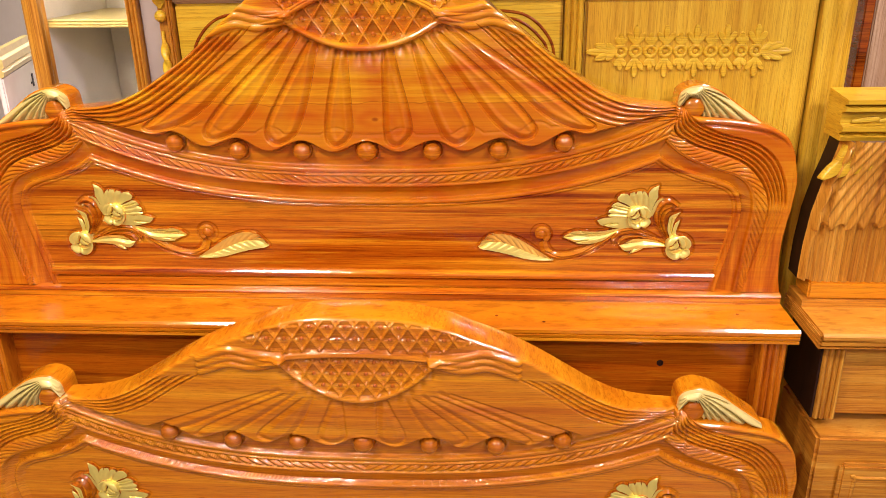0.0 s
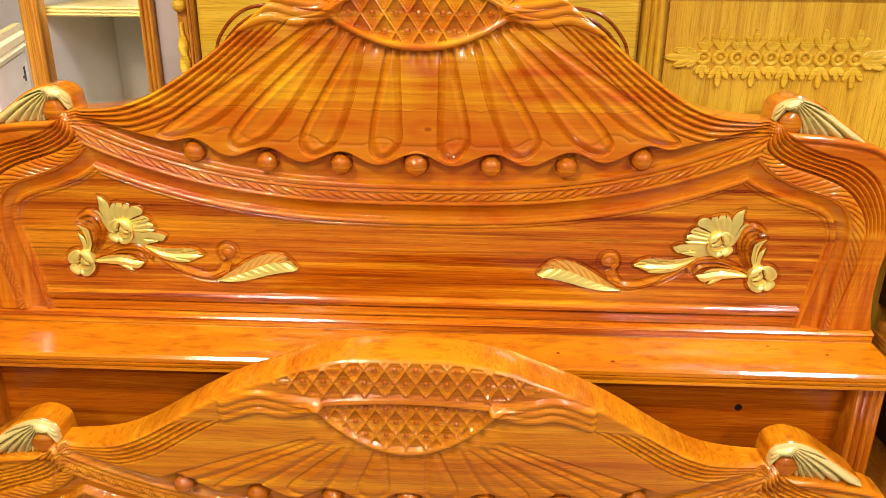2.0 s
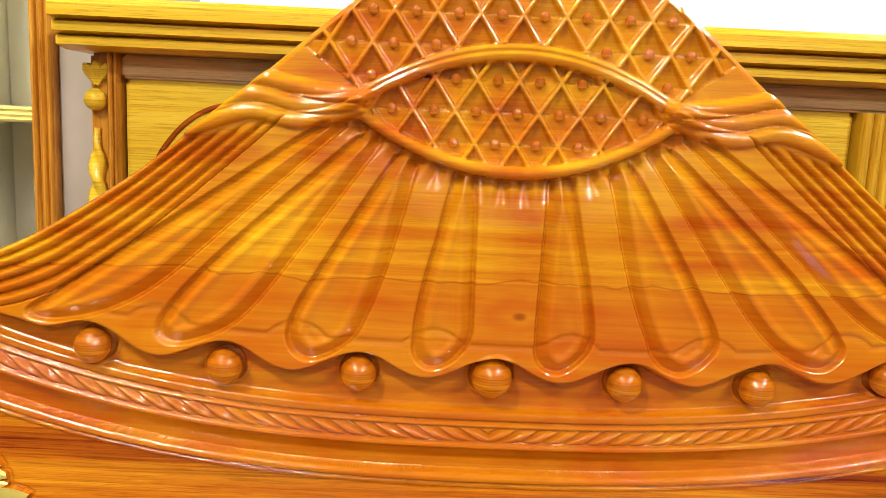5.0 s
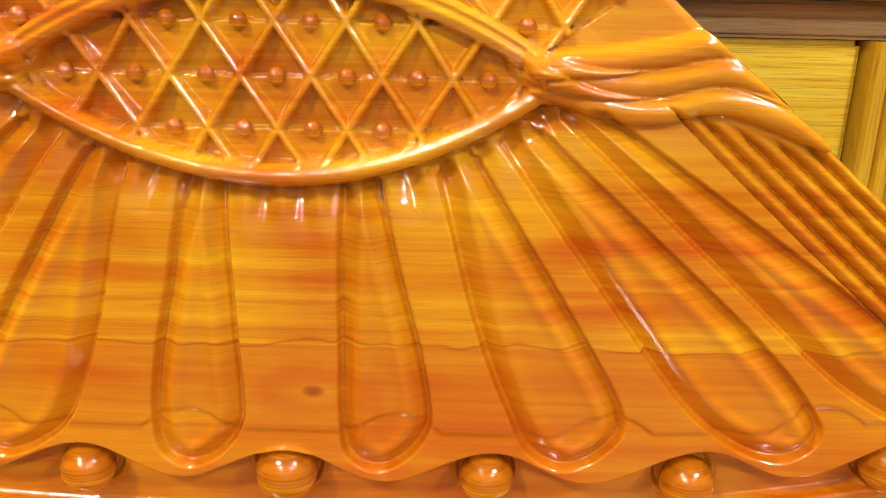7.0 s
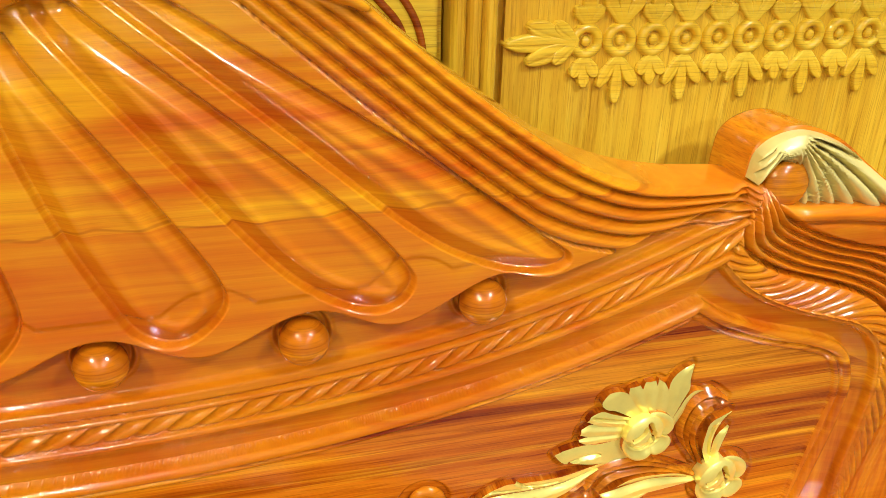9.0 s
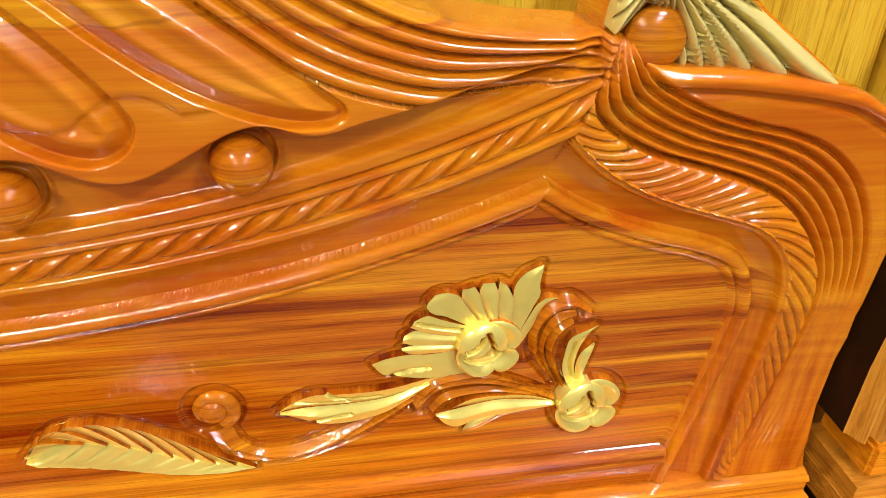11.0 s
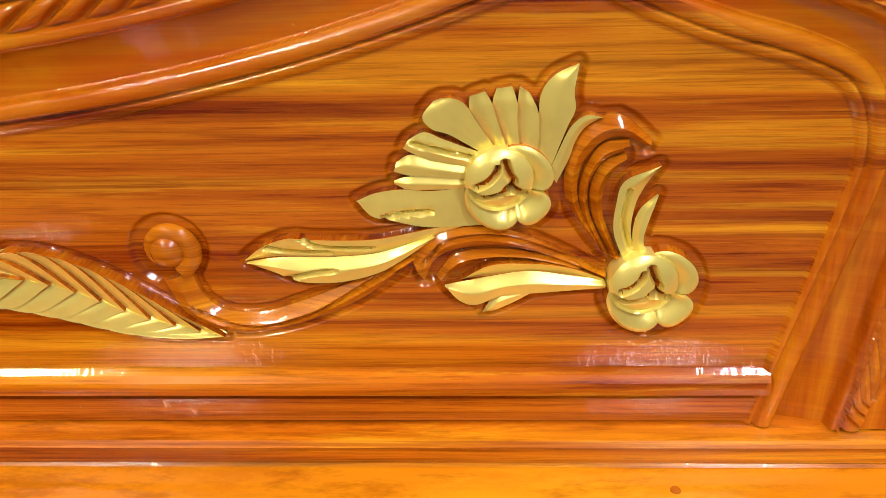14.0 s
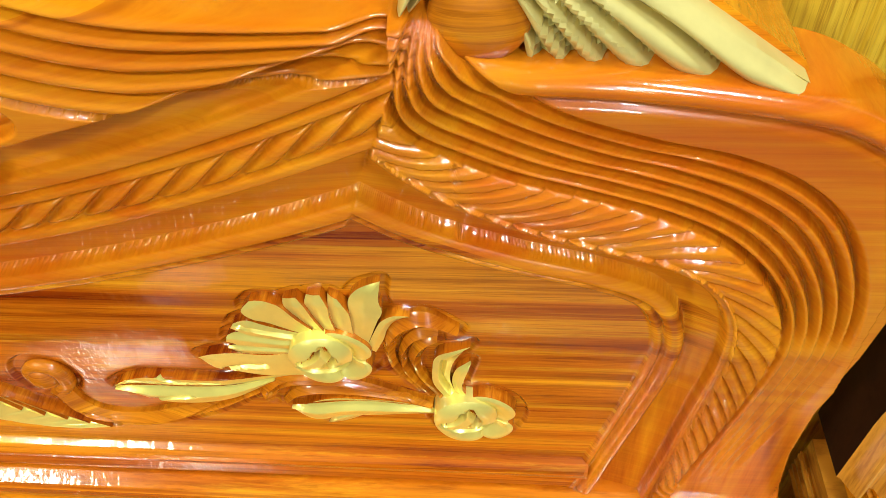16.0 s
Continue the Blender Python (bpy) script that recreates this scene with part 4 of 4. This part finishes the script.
def shell(parent, sign, drop=0.0):
    """Gold fluted shell with its brown curl, at the shoulder; it is as thick as the board."""
    c = curve_through([(0.606, 1.086), (0.610, 1.106), (0.626, 1.118), (0.651, 1.121), (0.685, 1.109), (0.722, 1.083), (0.768, 1.051)], 14)
    n = len(c)
    f = np.linspace(0, 1, n)
    inner = np.stack([np.interp(f, [0, 0.22, 0.42, 0.58, 1], [0.610, 0.627, 0.648, 0.656, 0.764]), np.interp(f, [0, 0.22, 0.42, 0.58, 1], [1.082, 1.101, 1.094, 1.060, 1.047])], -1)
    k = np.linspace(0, 1, 34)[:, None]
    X = inner[:, 0] + (c[:, 0] - inner[:, 0]) * k
    Z = inner[:, 1] + (c[:, 1] - inner[:, 1]) * k
    from_peak = np.hypot(X - 0.630, Z - 1.124)
    turn = (np.degrees(np.arctan2(Z - 1.124, X - 0.630)) + 98) / 66 * 8 + 9.0 * from_peak
    flute = 1 - (1 - np.abs(np.sin(np.pi * turn))) ** 2.0 * step(from_peak, 0.012, 0.030)
    h = -0.008 + 0.014 * np.sin(np.pi * (0.12 + 0.72 * k)) + 0.015 * (flute - 1) * (1 - 0.8 * step(k, 0.86, 0.99))
    h[0] = -0.012
    h[-1] = -0.010
    P = np.stack([sign * X, -h * np.ones_like(X), Z - drop], -1)
    rim = P[-1:].copy()
    rim[..., 1] = 0.018
    body = grid_part("shell", np.concatenate([P, rim], 0), CREAM_GOLD, parent, "cream-gold painted fluted shell", flip=sign < 0, crease=38)
    # brown back of the shell, full thickness
    o = np.vstack([[(0.603, 1.04)], c + np.array([0, 0.003]), [(0.775, 1.04)]])
    m = len(o)
    ys = np.array([0.012, 0.014, 0.060, 0.062])[:, None]
    cap = np.stack([sign * np.broadcast_to(o[:, 0], (4, m)), np.broadcast_to(ys, (4, m)), np.broadcast_to(o[:, 1] - drop, (4, m))], -1)
    low = cap.copy()
    low[..., 2] = 1.04 - drop
    low[..., 0] = sign * np.clip(o[:, 0], 0.603, 0.775)
    grid_part("shell_back", np.concatenate([low[:1], cap, low[-1:]], 0), TEAK_PALE, body, flip=sign < 0)
    bm = bmesh.new()
    bmesh.ops.create_uvsphere(bm, u_segments=26, v_segments=14, radius=0.0205)
    for v in bm.verts:
        v.co = Vector((sign * 0.637 + v.co.x, 0.004 + v.co.y * 0.45, 1.080 - drop + v.co.z))
    part("curl", bm, TEAK_BEAD, body, soft=True)


def carved_bed_board(name, label, spec, nx, nz, drop, y, mat):
    ob = thing(name, label, "bed", 0, y, 0)
    board(name, spec, nx, nz, drop, 0.045, mat, ob)
    beads_and_studs(spec, drop, ob)
    for sign in (1, -1):
        spray(ob, sign, drop)
        shell(ob, sign, drop)
    return ob


headboard = carved_bed_board("carved_headboard", "glossy varnished teak bed headboard carved with fan, beads and gold roses", HEAD, 960, 680, 0.0, 0.0, TEAK)
# foot of the headboard: stepped base, shelf with reeded front, apron and legs
moulding("base_moulding", [(0.045, 0.672), (-0.014, 0.672), (-0.012, 0.674), (-0.014, 0.676), (-0.014, 0.687), (-0.017, 0.690), (-0.014, 0.6935), (-0.003, 0.6965), (0.002, 0.6972), (0.045, 0.6972)],
         -0.847, 0.847, TEAK, headboard)
moulding("panel_moulding", [(0.045, 0.6975), (0.001, 0.6975), (-0.001, 0.699), (-0.001, 0.716), (0.004, 0.718), (0.000, 0.7195), (-0.006, 0.722), (-0.007, 0.727), (-0.006, 0.731), (-0.003, 0.735),
                            (0.001, 0.7375), (0.008, 0.741), (0.045, 0.741)], -0.709, 0.709, TEAK, headboard)
moulding("shelf", [(0.045, 0.640), (-0.126, 0.640), (-0.132, 0.643), (-0.132, 0.648), (-0.127, 0.6495), (-0.132, 0.651), (-0.134, 0.657), (-0.128, 0.659),
                   (-0.134, 0.661), (-0.134, 0.668), (-0.128, 0.672), (0.045, 0.672)], -0.850, 0.850, TEAK_PALE, headboard)
box("apron", -0.79, 0.79, -0.075, -0.055, 0.12, 0.640, TEAK_APRON, headboard)
for sx in (-1, 1):
    reeded("leg", min(sx * 0.785, sx * 0.835), max(sx * 0.785, sx * 0.835), -0.12, 0.04, 0.0, 0.6398, 4, TEAK_UP, headboard)
box("back_frame", -0.78, 0.78, 0.0, 0.03, 0.0, 0.60, TEAK_DARK, headboard)

for x, y in ((0.139, -0.063), (0.261, -0.081), (0.356, -0.106), (0.651, -0.034), (0.748, -0.061)):
    bm = bmesh.new()
    bmesh.ops.create_cone(bm, cap_ends=True, segments=10, radius1=0.0036, radius2=0.0030, depth=0.0012, matrix=Matrix.Translation((x, y, 0.6722)))
    part("nail_plug", bm, TEAK_DARK, headboard)

bm = bmesh.new()
bmesh.ops.create_cone(bm, cap_ends=True, segments=12, radius1=0.0075, radius2=0.0060, depth=0.0016, matrix=Matrix.Translation((0.600, -0.0756, 0.565)) @ Matrix.Rotation(radians(90), 4, "X"))
part("knot", bm, SIDE_SHADE_AND_KNOT, headboard, "dark brown knot")

footboard = carved_bed_board("carved_footboard", "glossy varnished teak bed footboard carved with fan, beads and gold roses", FOOT, 440, 300, 0.534, -0.225, TEAK_PALE)
box("lower_panel", -0.80, 0.80, 0.0, 0.04, 0.06, 0.2025, TEAK_PALE, footboard)
for sx in (-1, 1):
    reeded("leg", min(sx * 0.78, sx * 0.84), max(sx * 0.78, sx * 0.84), -0.01, 0.045, 0.0, 0.2023, 4, TEAK_PALE, footboard)


# ---- the room ----
def slab(name, x0, x1, y0, y1, z0, z1, mat, label, category):
    ob = part(name, box_bm(x0, x1, y0, y1, z0, z1, 0), mat, None)
    return tagged(ob, label, category, kind="structure")


slab("floor", -5, 5, -6, 5, -0.1, 0.0, FLOOR_TILE, "brown polished showroom floor", "floor")
slab("ceiling", -5, 5, -6, 5, 2.9, 3.0, PLASTER, "white painted showroom ceiling", "ceiling")
slab("wall_north", -5, 5, 4.3, 4.4, 0, 2.9, PLASTER, "white painted showroom wall", "wall")
slab("wall_south", -5, 5, -6, -5.9, 0, 2.9, GREY_WALL, "grey-white painted showroom wall", "wall")
slab("wall_west", -5, -4.9, -5.9, 4.3, 0, 2.9, TAN_WALL, "tan painted showroom wall", "wall")
slab("wall_east", 4.9, 5, -5.9, 4.3, 0, 2.9, TAN_WALL, "tan painted showroom wall", "wall")


def small_leaf(name, x, z, ang, length, width, y, mat, parent, height=0.006, point=0.7, bend=0.0):
    a = radians(ang)
    return petal(name, x, z, x + math.cos(a) * length, z + math.sin(a) * length, width, height, mat, parent, -y, 1, point, bend)


# ---- yellow cabinet behind the headboard ----
cabinet = thing("carved_cabinet", "yellow gamari wood cabinet with carved flower row and reeded stiles", "cabinet", 0, -0.02, 0)
box("carcass", -0.440, 0.955, 0.145, 0.55, 0.0, 1.30, YELLOW_UP, cabinet)
moulding("cornice", [(0.58, 1.302), (0.11, 1.302), (0.088, 1.306), (0.088, 1.314), (0.096, 1.3165), (0.080, 1.319), (0.080, 1.328), (0.088, 1.3305), (0.070, 1.333),
                     (0.070, 1.345), (0.078, 1.352), (0.58, 1.352)], -0.455, 0.985, YELLOW, cabinet)
box("frieze", -0.405, 0.955, 0.128, 0.144, 1.276, 1.3015, BEIGE, cabinet)
box("panel", -0.402, 0.388, 0.130, 0.1445, 0.1, 1.2755, YELLOW, cabinet, bevel=0.004)
reeded("stile", 0.391, 0.428, 0.112, 0.144, 0.1, 1.2755, 3, YELLOW_UP, cabinet)
box("door", 0.431, 0.884, 0.128, 0.1445, 0.1, 1.2755, YELLOW_UP, cabinet, bevel=0.006)
reeded("stile", 0.887, 0.950, 0.112, 0.144, 0.0, 1.2755, 2, YELLOW_UP, cabinet)
for k in range(3):
    tube("door_flute", [(0.826 + 0.011 * k, 0.30), (0.826 + 0.011 * k, 0.70), (0.826 + 0.011 * k, 1.10)], [0.003, 0.004, 0.003], YELLOW_UP, cabinet, -0.1285, 1)
# carved corner post with ball and twisted shaft
reeded("corner_post", -0.418, -0.405, 0.118, 0.144, 0.0, 1.3015, 2, HONEY_UP, cabinet)
box("post_back", -0.440, -0.419, 0.132, 0.1445, 0.0, 1.3015, HONEY_UP, cabinet)
bm = bmesh.new()
bmesh.ops.create_uvsphere(bm, u_segments=18, v_segments=12, radius=0.0120)
for v in bm.verts:
    v.co += Vector((-0.432, 0.126, 1.252))
part("post_ball", bm, YELLOW, cabinet, soft=True)
n_r, n_a = 160, 16
zz = np.linspace(0.30, 1.222, n_r)[:, None]
aa = np.linspace(0, 2 * np.pi, n_a, endpoint=False)[None, :]
rad = 0.0080 * np.clip(np.minimum((1.224 - zz) / 0.05, 1), 0.15, 1) ** 0.6 * (1 + 0.38 * np.sin(2 * aa + zz * 2 * np.pi / 0.038))
grid_part("twisted_shaft", np.stack([-0.432 + rad * np.cos(aa), 0.128 + rad * np.sin(aa), zz + 0 * aa], -1), YELLOW, cabinet, wrap=True, flip=True)
for k in range(3):
    small_leaf("post_leaf", -0.432, 1.268, 60 + 30 * k, 0.026, 0.006, 0.131, YELLOW, cabinet)
# arched bead pairs on the wide panel
for sx in (-1, 1):
    for o in (0.0, 0.013):
        tube("arch_bead", [(sx * (0.374 - o), 1.10), (sx * (0.372 - o), 1.175), (sx * (0.353 - o), 1.214 - o * 0.6), (sx * (0.320 - o * 0.7), 1.243 - o), (sx * 0.278, 1.254 - o), (sx * 0.20, 1.256 - o)],
             [0.0022, 0.003, 0.003, 0.003, 0.003, 0.0022], TEAK_DARK, cabinet, -0.1295, 1)
# carved row on the door
bm = bmesh.new()
R0, r0 = 0.0105, 0.0042
ringV = np.array([[((R0 + r0 * math.cos(b)) * math.cos(a), -max(0, r0 * math.sin(b)) * 1.2, (R0 + r0 * math.cos(b)) * math.sin(a)) for b in np.linspace(0, math.pi, 7)]
                  for a in np.linspace(0, 2 * math.pi, 25)])
ring = grid_part("ring", ringV, YELLOW, cabinet, flip=True)
dot = ball_mesh("ring_boss", 0.0042, YELLOW, 0.8, 12)
bm.free()
for k in range(10):
    x = 0.5055 + 0.0296 * k
    ob = ring if k == 0 else adopt(new("ring", ring.data), cabinet)
    ob.location = (x, 0.128, 1.1735)
    d = adopt(new("ring_boss", dot), ob)
    d.location = (0, -0.001, 0)
    big = 1.35 if k % 2 else 0.85
    for up in (1, -1):
        for da in (-34, 0, 34):
            small_leaf("carved_leaf", x, 1.1735 + up * 0.012, 90 * up + da, (0.030 if da == 0 else 0.023) * big, 0.0066, 0.128, YELLOW, cabinet, 0.0055, 0.6)
for sx, x in ((-1, 0.497), (1, 0.780)):
    for o, ln, wd in ((38, 0.026, 0.0075), (-38, 0.026, 0.0075), (19, 0.046, 0.0090), (-19, 0.046, 0.0090), (0, 0.062, 0.0085)):
        small_leaf("carved_leaf", x, 1.173, 180 * (sx < 0) + o, ln, wd, 0.128, YELLOW, cabinet, 0.007, 0.6)

# ---- glazed display cabinet ----
vitrine = thing("display_cabinet", "tall honey wood display cabinet with glass door and grey shelves", "cabinet")
VX0, VX1 = -0.752, -0.500
reeded("post", VX0, VX0 + 0.034, 0.150, 0.185, 0.0, 1.90, 1, HONEY_UP, vitrine)
reeded("post", VX1 - 0.026, VX1, 0.150, 0.185, 0.0, 1.90, 3, HONEY_UP, vitrine)
box("side", VX0 + 0.001, VX0 + 0.018, 0.1855, 0.52, 0.0, 1.90, GREY_INSIDE, vitrine)
box("side", VX1 - 0.018, VX1, 0.1855, 0.52, 0.0, 1.90, GREY_INSIDE, vitrine)
box("filler_panel", VX1 + 0.0005, VX1 + 0.058, 0.1655, 0.52, 0.0, 1.90, MAUVE, vitrine)
box("back", VX0 + 0.0185, VX1 - 0.0185, 0.50, 0.519, 0.0, 1.90, GREY_INSIDE, vitrine)
for z in (0.45, 0.84, 1.222, 1.60):
    moulding("shelf", [(0.499, z), (0.192, z), (0.189, z + 0.003), (0.192, z + 0.006), (0.189, z + 0.009), (0.192, z + 0.0125), (0.189, z + 0.015), (0.193, z + 0.018), (0.499, z + 0.018)],
             VX0 + 0.0186, VX1 - 0.0186, CREAM_GOLD, vitrine)
box("inner_panel", -0.660, -0.555, 0.470, 0.4995, 0.90, 1.19, GREY_INSIDE, vitrine)
box("top", VX0 - 0.01, VX1 + 0.035, 0.14, 0.53, 1.9005, 1.95, HONEY, vitrine)
box("plinth", VX0, VX1, 0.16, 0.51, 0.0, 0.08, HONEY, vitrine)
pane = box("pane", VX0 + 0.0345, VX1 - 0.0265, 0.166, 0.170, 0.09, 1.89, GLASS, vitrine, bevel=0)
pane.visible_shadow = False

# ---- pale board that leans out beside the display cabinet ----
carton = thing("white_panel", "white laminated panel with cream moulded top rail", "panel", -0.776, 0.078, 0)
carton.rotation_euler = (0, 0, radians(109.0))
box("sheet", -0.01, 0.30, 0.0, 0.012, 0.0, 1.135, CARD, carton)
moulding("top_rail", [(0.012, 1.1352), (-0.002, 1.1352), (-0.005, 1.145), (0.0, 1.150), (-0.006, 1.156), (-0.006, 1.170), (-0.001, 1.176), (-0.001, 1.190), (0.012, 1.190)], -0.01, 0.30, CREAM_GOLD, carton)
for x0, z0, x1, z1 in ((0.250, 1.075, 0.262, 1.105), (0.235, 1.083, 0.250, 1.088), (0.225, 1.050, 0.236, 1.055)):
    box("print_bar", x0, x1, -0.0015, -0.0001, z0, z1, INK, carton, bevel=0)

# ---- plain cabinet behind the neighbouring bed ----
plank = thing("plank_cabinet", "tall beige plank cabinet with dark brown side", "cabinet")
box("front_board", 1.062, 1.60, 0.270, 0.292, 0.0, 1.62, BEIGE_UP, plank)
box("side_board", 1.040, 1.0615, 0.272, 0.62, 0.0, 1.62, TEAK_DARK, plank)
box("top_board", 1.035, 1.60, 0.265, 0.63, 1.6205, 1.65, BEIGE_UP, plank)

# ---- the neighbouring bed ----
second = thing("second_headboard", "honey wood bed headboard with fluted carved scroll and moulded cap", "bed")
NX0, NX1 = 0.892, 1.60
nz_, nx_ = 170, 330
zz = np.linspace(0.728, 1.022, nz_)[:, None]
edge = np.interp(zz[:, 0], [0.728, 0.80, 0.87, 0.93, 0.97, 1.0, 1.022], [0.878, 0.879, 0.885, 0.897, 0.908, 0.915, 0.919])[:, None]
u = np.linspace(0, 1, nx_)[None, :]
X = edge + u * (NX1 - edge)
bend = X - 0.95 * np.maximum(zz - 0.83, 0) ** 1.5 * (1 + 0.6 * np.sin(9 * X))
tier = 0.845 + 0.05 * (X - 0.9) + 0.007 * np.sin(2 * np.pi * X / 0.030)
low_flutes = np.abs(np.sin(np.pi * X / 0.0165)) ** 0.6
high_flutes = np.abs(np.sin(np.pi * bend / 0.0210)) ** 0.6
lap = step(zz - tier, -0.002, 0.002)
h = 0.012 + (1 - lap) * 0.008 * low_flutes + lap * (0.006 + 0.010 * high_flutes) + 0.012 * step(zz, 0.93, 1.02)
h = h * step(X - edge, 0.0, 0.012)
h = h - 0.012 * step(X - edge, 0.012, 0.016) * step(0.026 - (X - edge), 0, 0.004)
V = np.stack([X, -h, zz + 0 * X], -1)
backcol = V[:, :1].copy()
backcol[..., 1] = 0.05
grid_part("fluted_scroll", V, HONEY_UP, second)
# honey wood side facing the gap; its shade is painted as near-black
grid_part("scroll_side", np.concatenate([backcol, V[:, :1]], 1), SIDE_SHADE_AND_KNOT, second)
moulding("cap", [(0.05, 1.0225), (-0.026, 1.0225), (-0.030, 1.030), (-0.020, 1.036), (-0.034, 1.042), (-0.034, 1.050), (-0.018, 1.054), (-0.018, 1.076), (-0.036, 1.080), (-0.036, 1.087),
                 (-0.024, 1.090), (-0.040, 1.094), (-0.040, 1.102), (0.05, 1.110)], 0.905, NX1, YELLOW, second)
for k in range(9):
    small_leaf("cap_leaf", 0.925 + 0.05 * k, 1.058, 22 if k % 2 else 8, 0.052, 0.006, -0.0185, YELLOW, second, 0.006, 0.8)
for k in range(4):
    small_leaf("scroll_leaf", 0.925 + 0.018 * k, 1.012, 238 + 6 * k, 0.080 - 0.010 * k, 0.012, -0.018, YELLOW, second, 0.010, 0.8, 0.012)
box("plinth_block", 0.897, NX1, -0.022, 0.05, 0.690, 0.7278, TEAK_PALE, second, bevel=0.004)
moulding("shelf", [(0.05, 0.640), (-0.142, 0.640), (-0.148, 0.644), (-0.142, 0.647), (-0.150, 0.651), (-0.150, 0.657), (-0.144, 0.660), (-0.154, 0.664), (-0.154, 0.671), (-0.148, 0.676), (-0.03, 0.676), (-0.03, 0.6898), (0.05, 0.6898)],
         0.885, NX1, HONEY, second)
for z in (0.6415, 0.6500, 0.6585, 0.6670):
    box("shelf_reed", 0.8790, 0.8848, -0.150, 0.05, z, z + 0.0070, HONEY, second, bevel=0.0025)
reeded("leg", 0.905, 0.948, -0.125, 0.04, 0.47, 0.6398, 4, HONEY_UP, second)
# thin dark sheet added for the shade on the leg's gap side
box("leg_side", 0.9000, 0.9046, -0.118, 0.04, 0.47, 0.6396, SIDE_SHADE_AND_KNOT, second, bevel=0)
box("apron", 0.9485, NX1, -0.105, -0.085, 0.47, 0.6398, HONEY, second)
drawer = thing("drawer_cabinet", "honey yellow wood drawer cabinet with carved rosette panel", "cabinet")
box("carcass", 0.905, 1.60, -0.16, 0.05, 0.0, 0.450, HONEY, drawer, bevel=0.006)
box("drawer_front", 0.955, 1.55, -0.172, -0.1605, 0.05, 0.395, HONEY, drawer, bevel=0.008)
tube("panel_bead", [(0.985, 0.08), (0.985, 0.22), (0.986, 0.355), (1.010, 0.362), (1.30, 0.362)], [0.004, 0.004, 0.004, 0.004], HONEY, drawer, 0.172, 1)
for k in range(5):
    small_leaf("rosette_petal", 1.032, 0.270, 72 * k + 15, 0.017, 0.007, -0.172, CREAM_GOLD, drawer, 0.006, 0.1)

# ---- lamp housings under the ceiling ----
# the pair at y -4.4 is added only as fill for the south wall
for x, y, z in LAMPS:
    lamp = thing("ceiling_lamp", "square white ceiling panel lamp on a thin rod", "lamp", x, y, z, "ceiling panel lamps")
    box("housing", -0.15, 0.15, -0.15, 0.15, 0.008, 0.05, STEEL, lamp)
    box("rod", -0.006, 0.006, -0.006, 0.006, 0.0505, 2.8995 - z, STEEL, lamp, bevel=0)
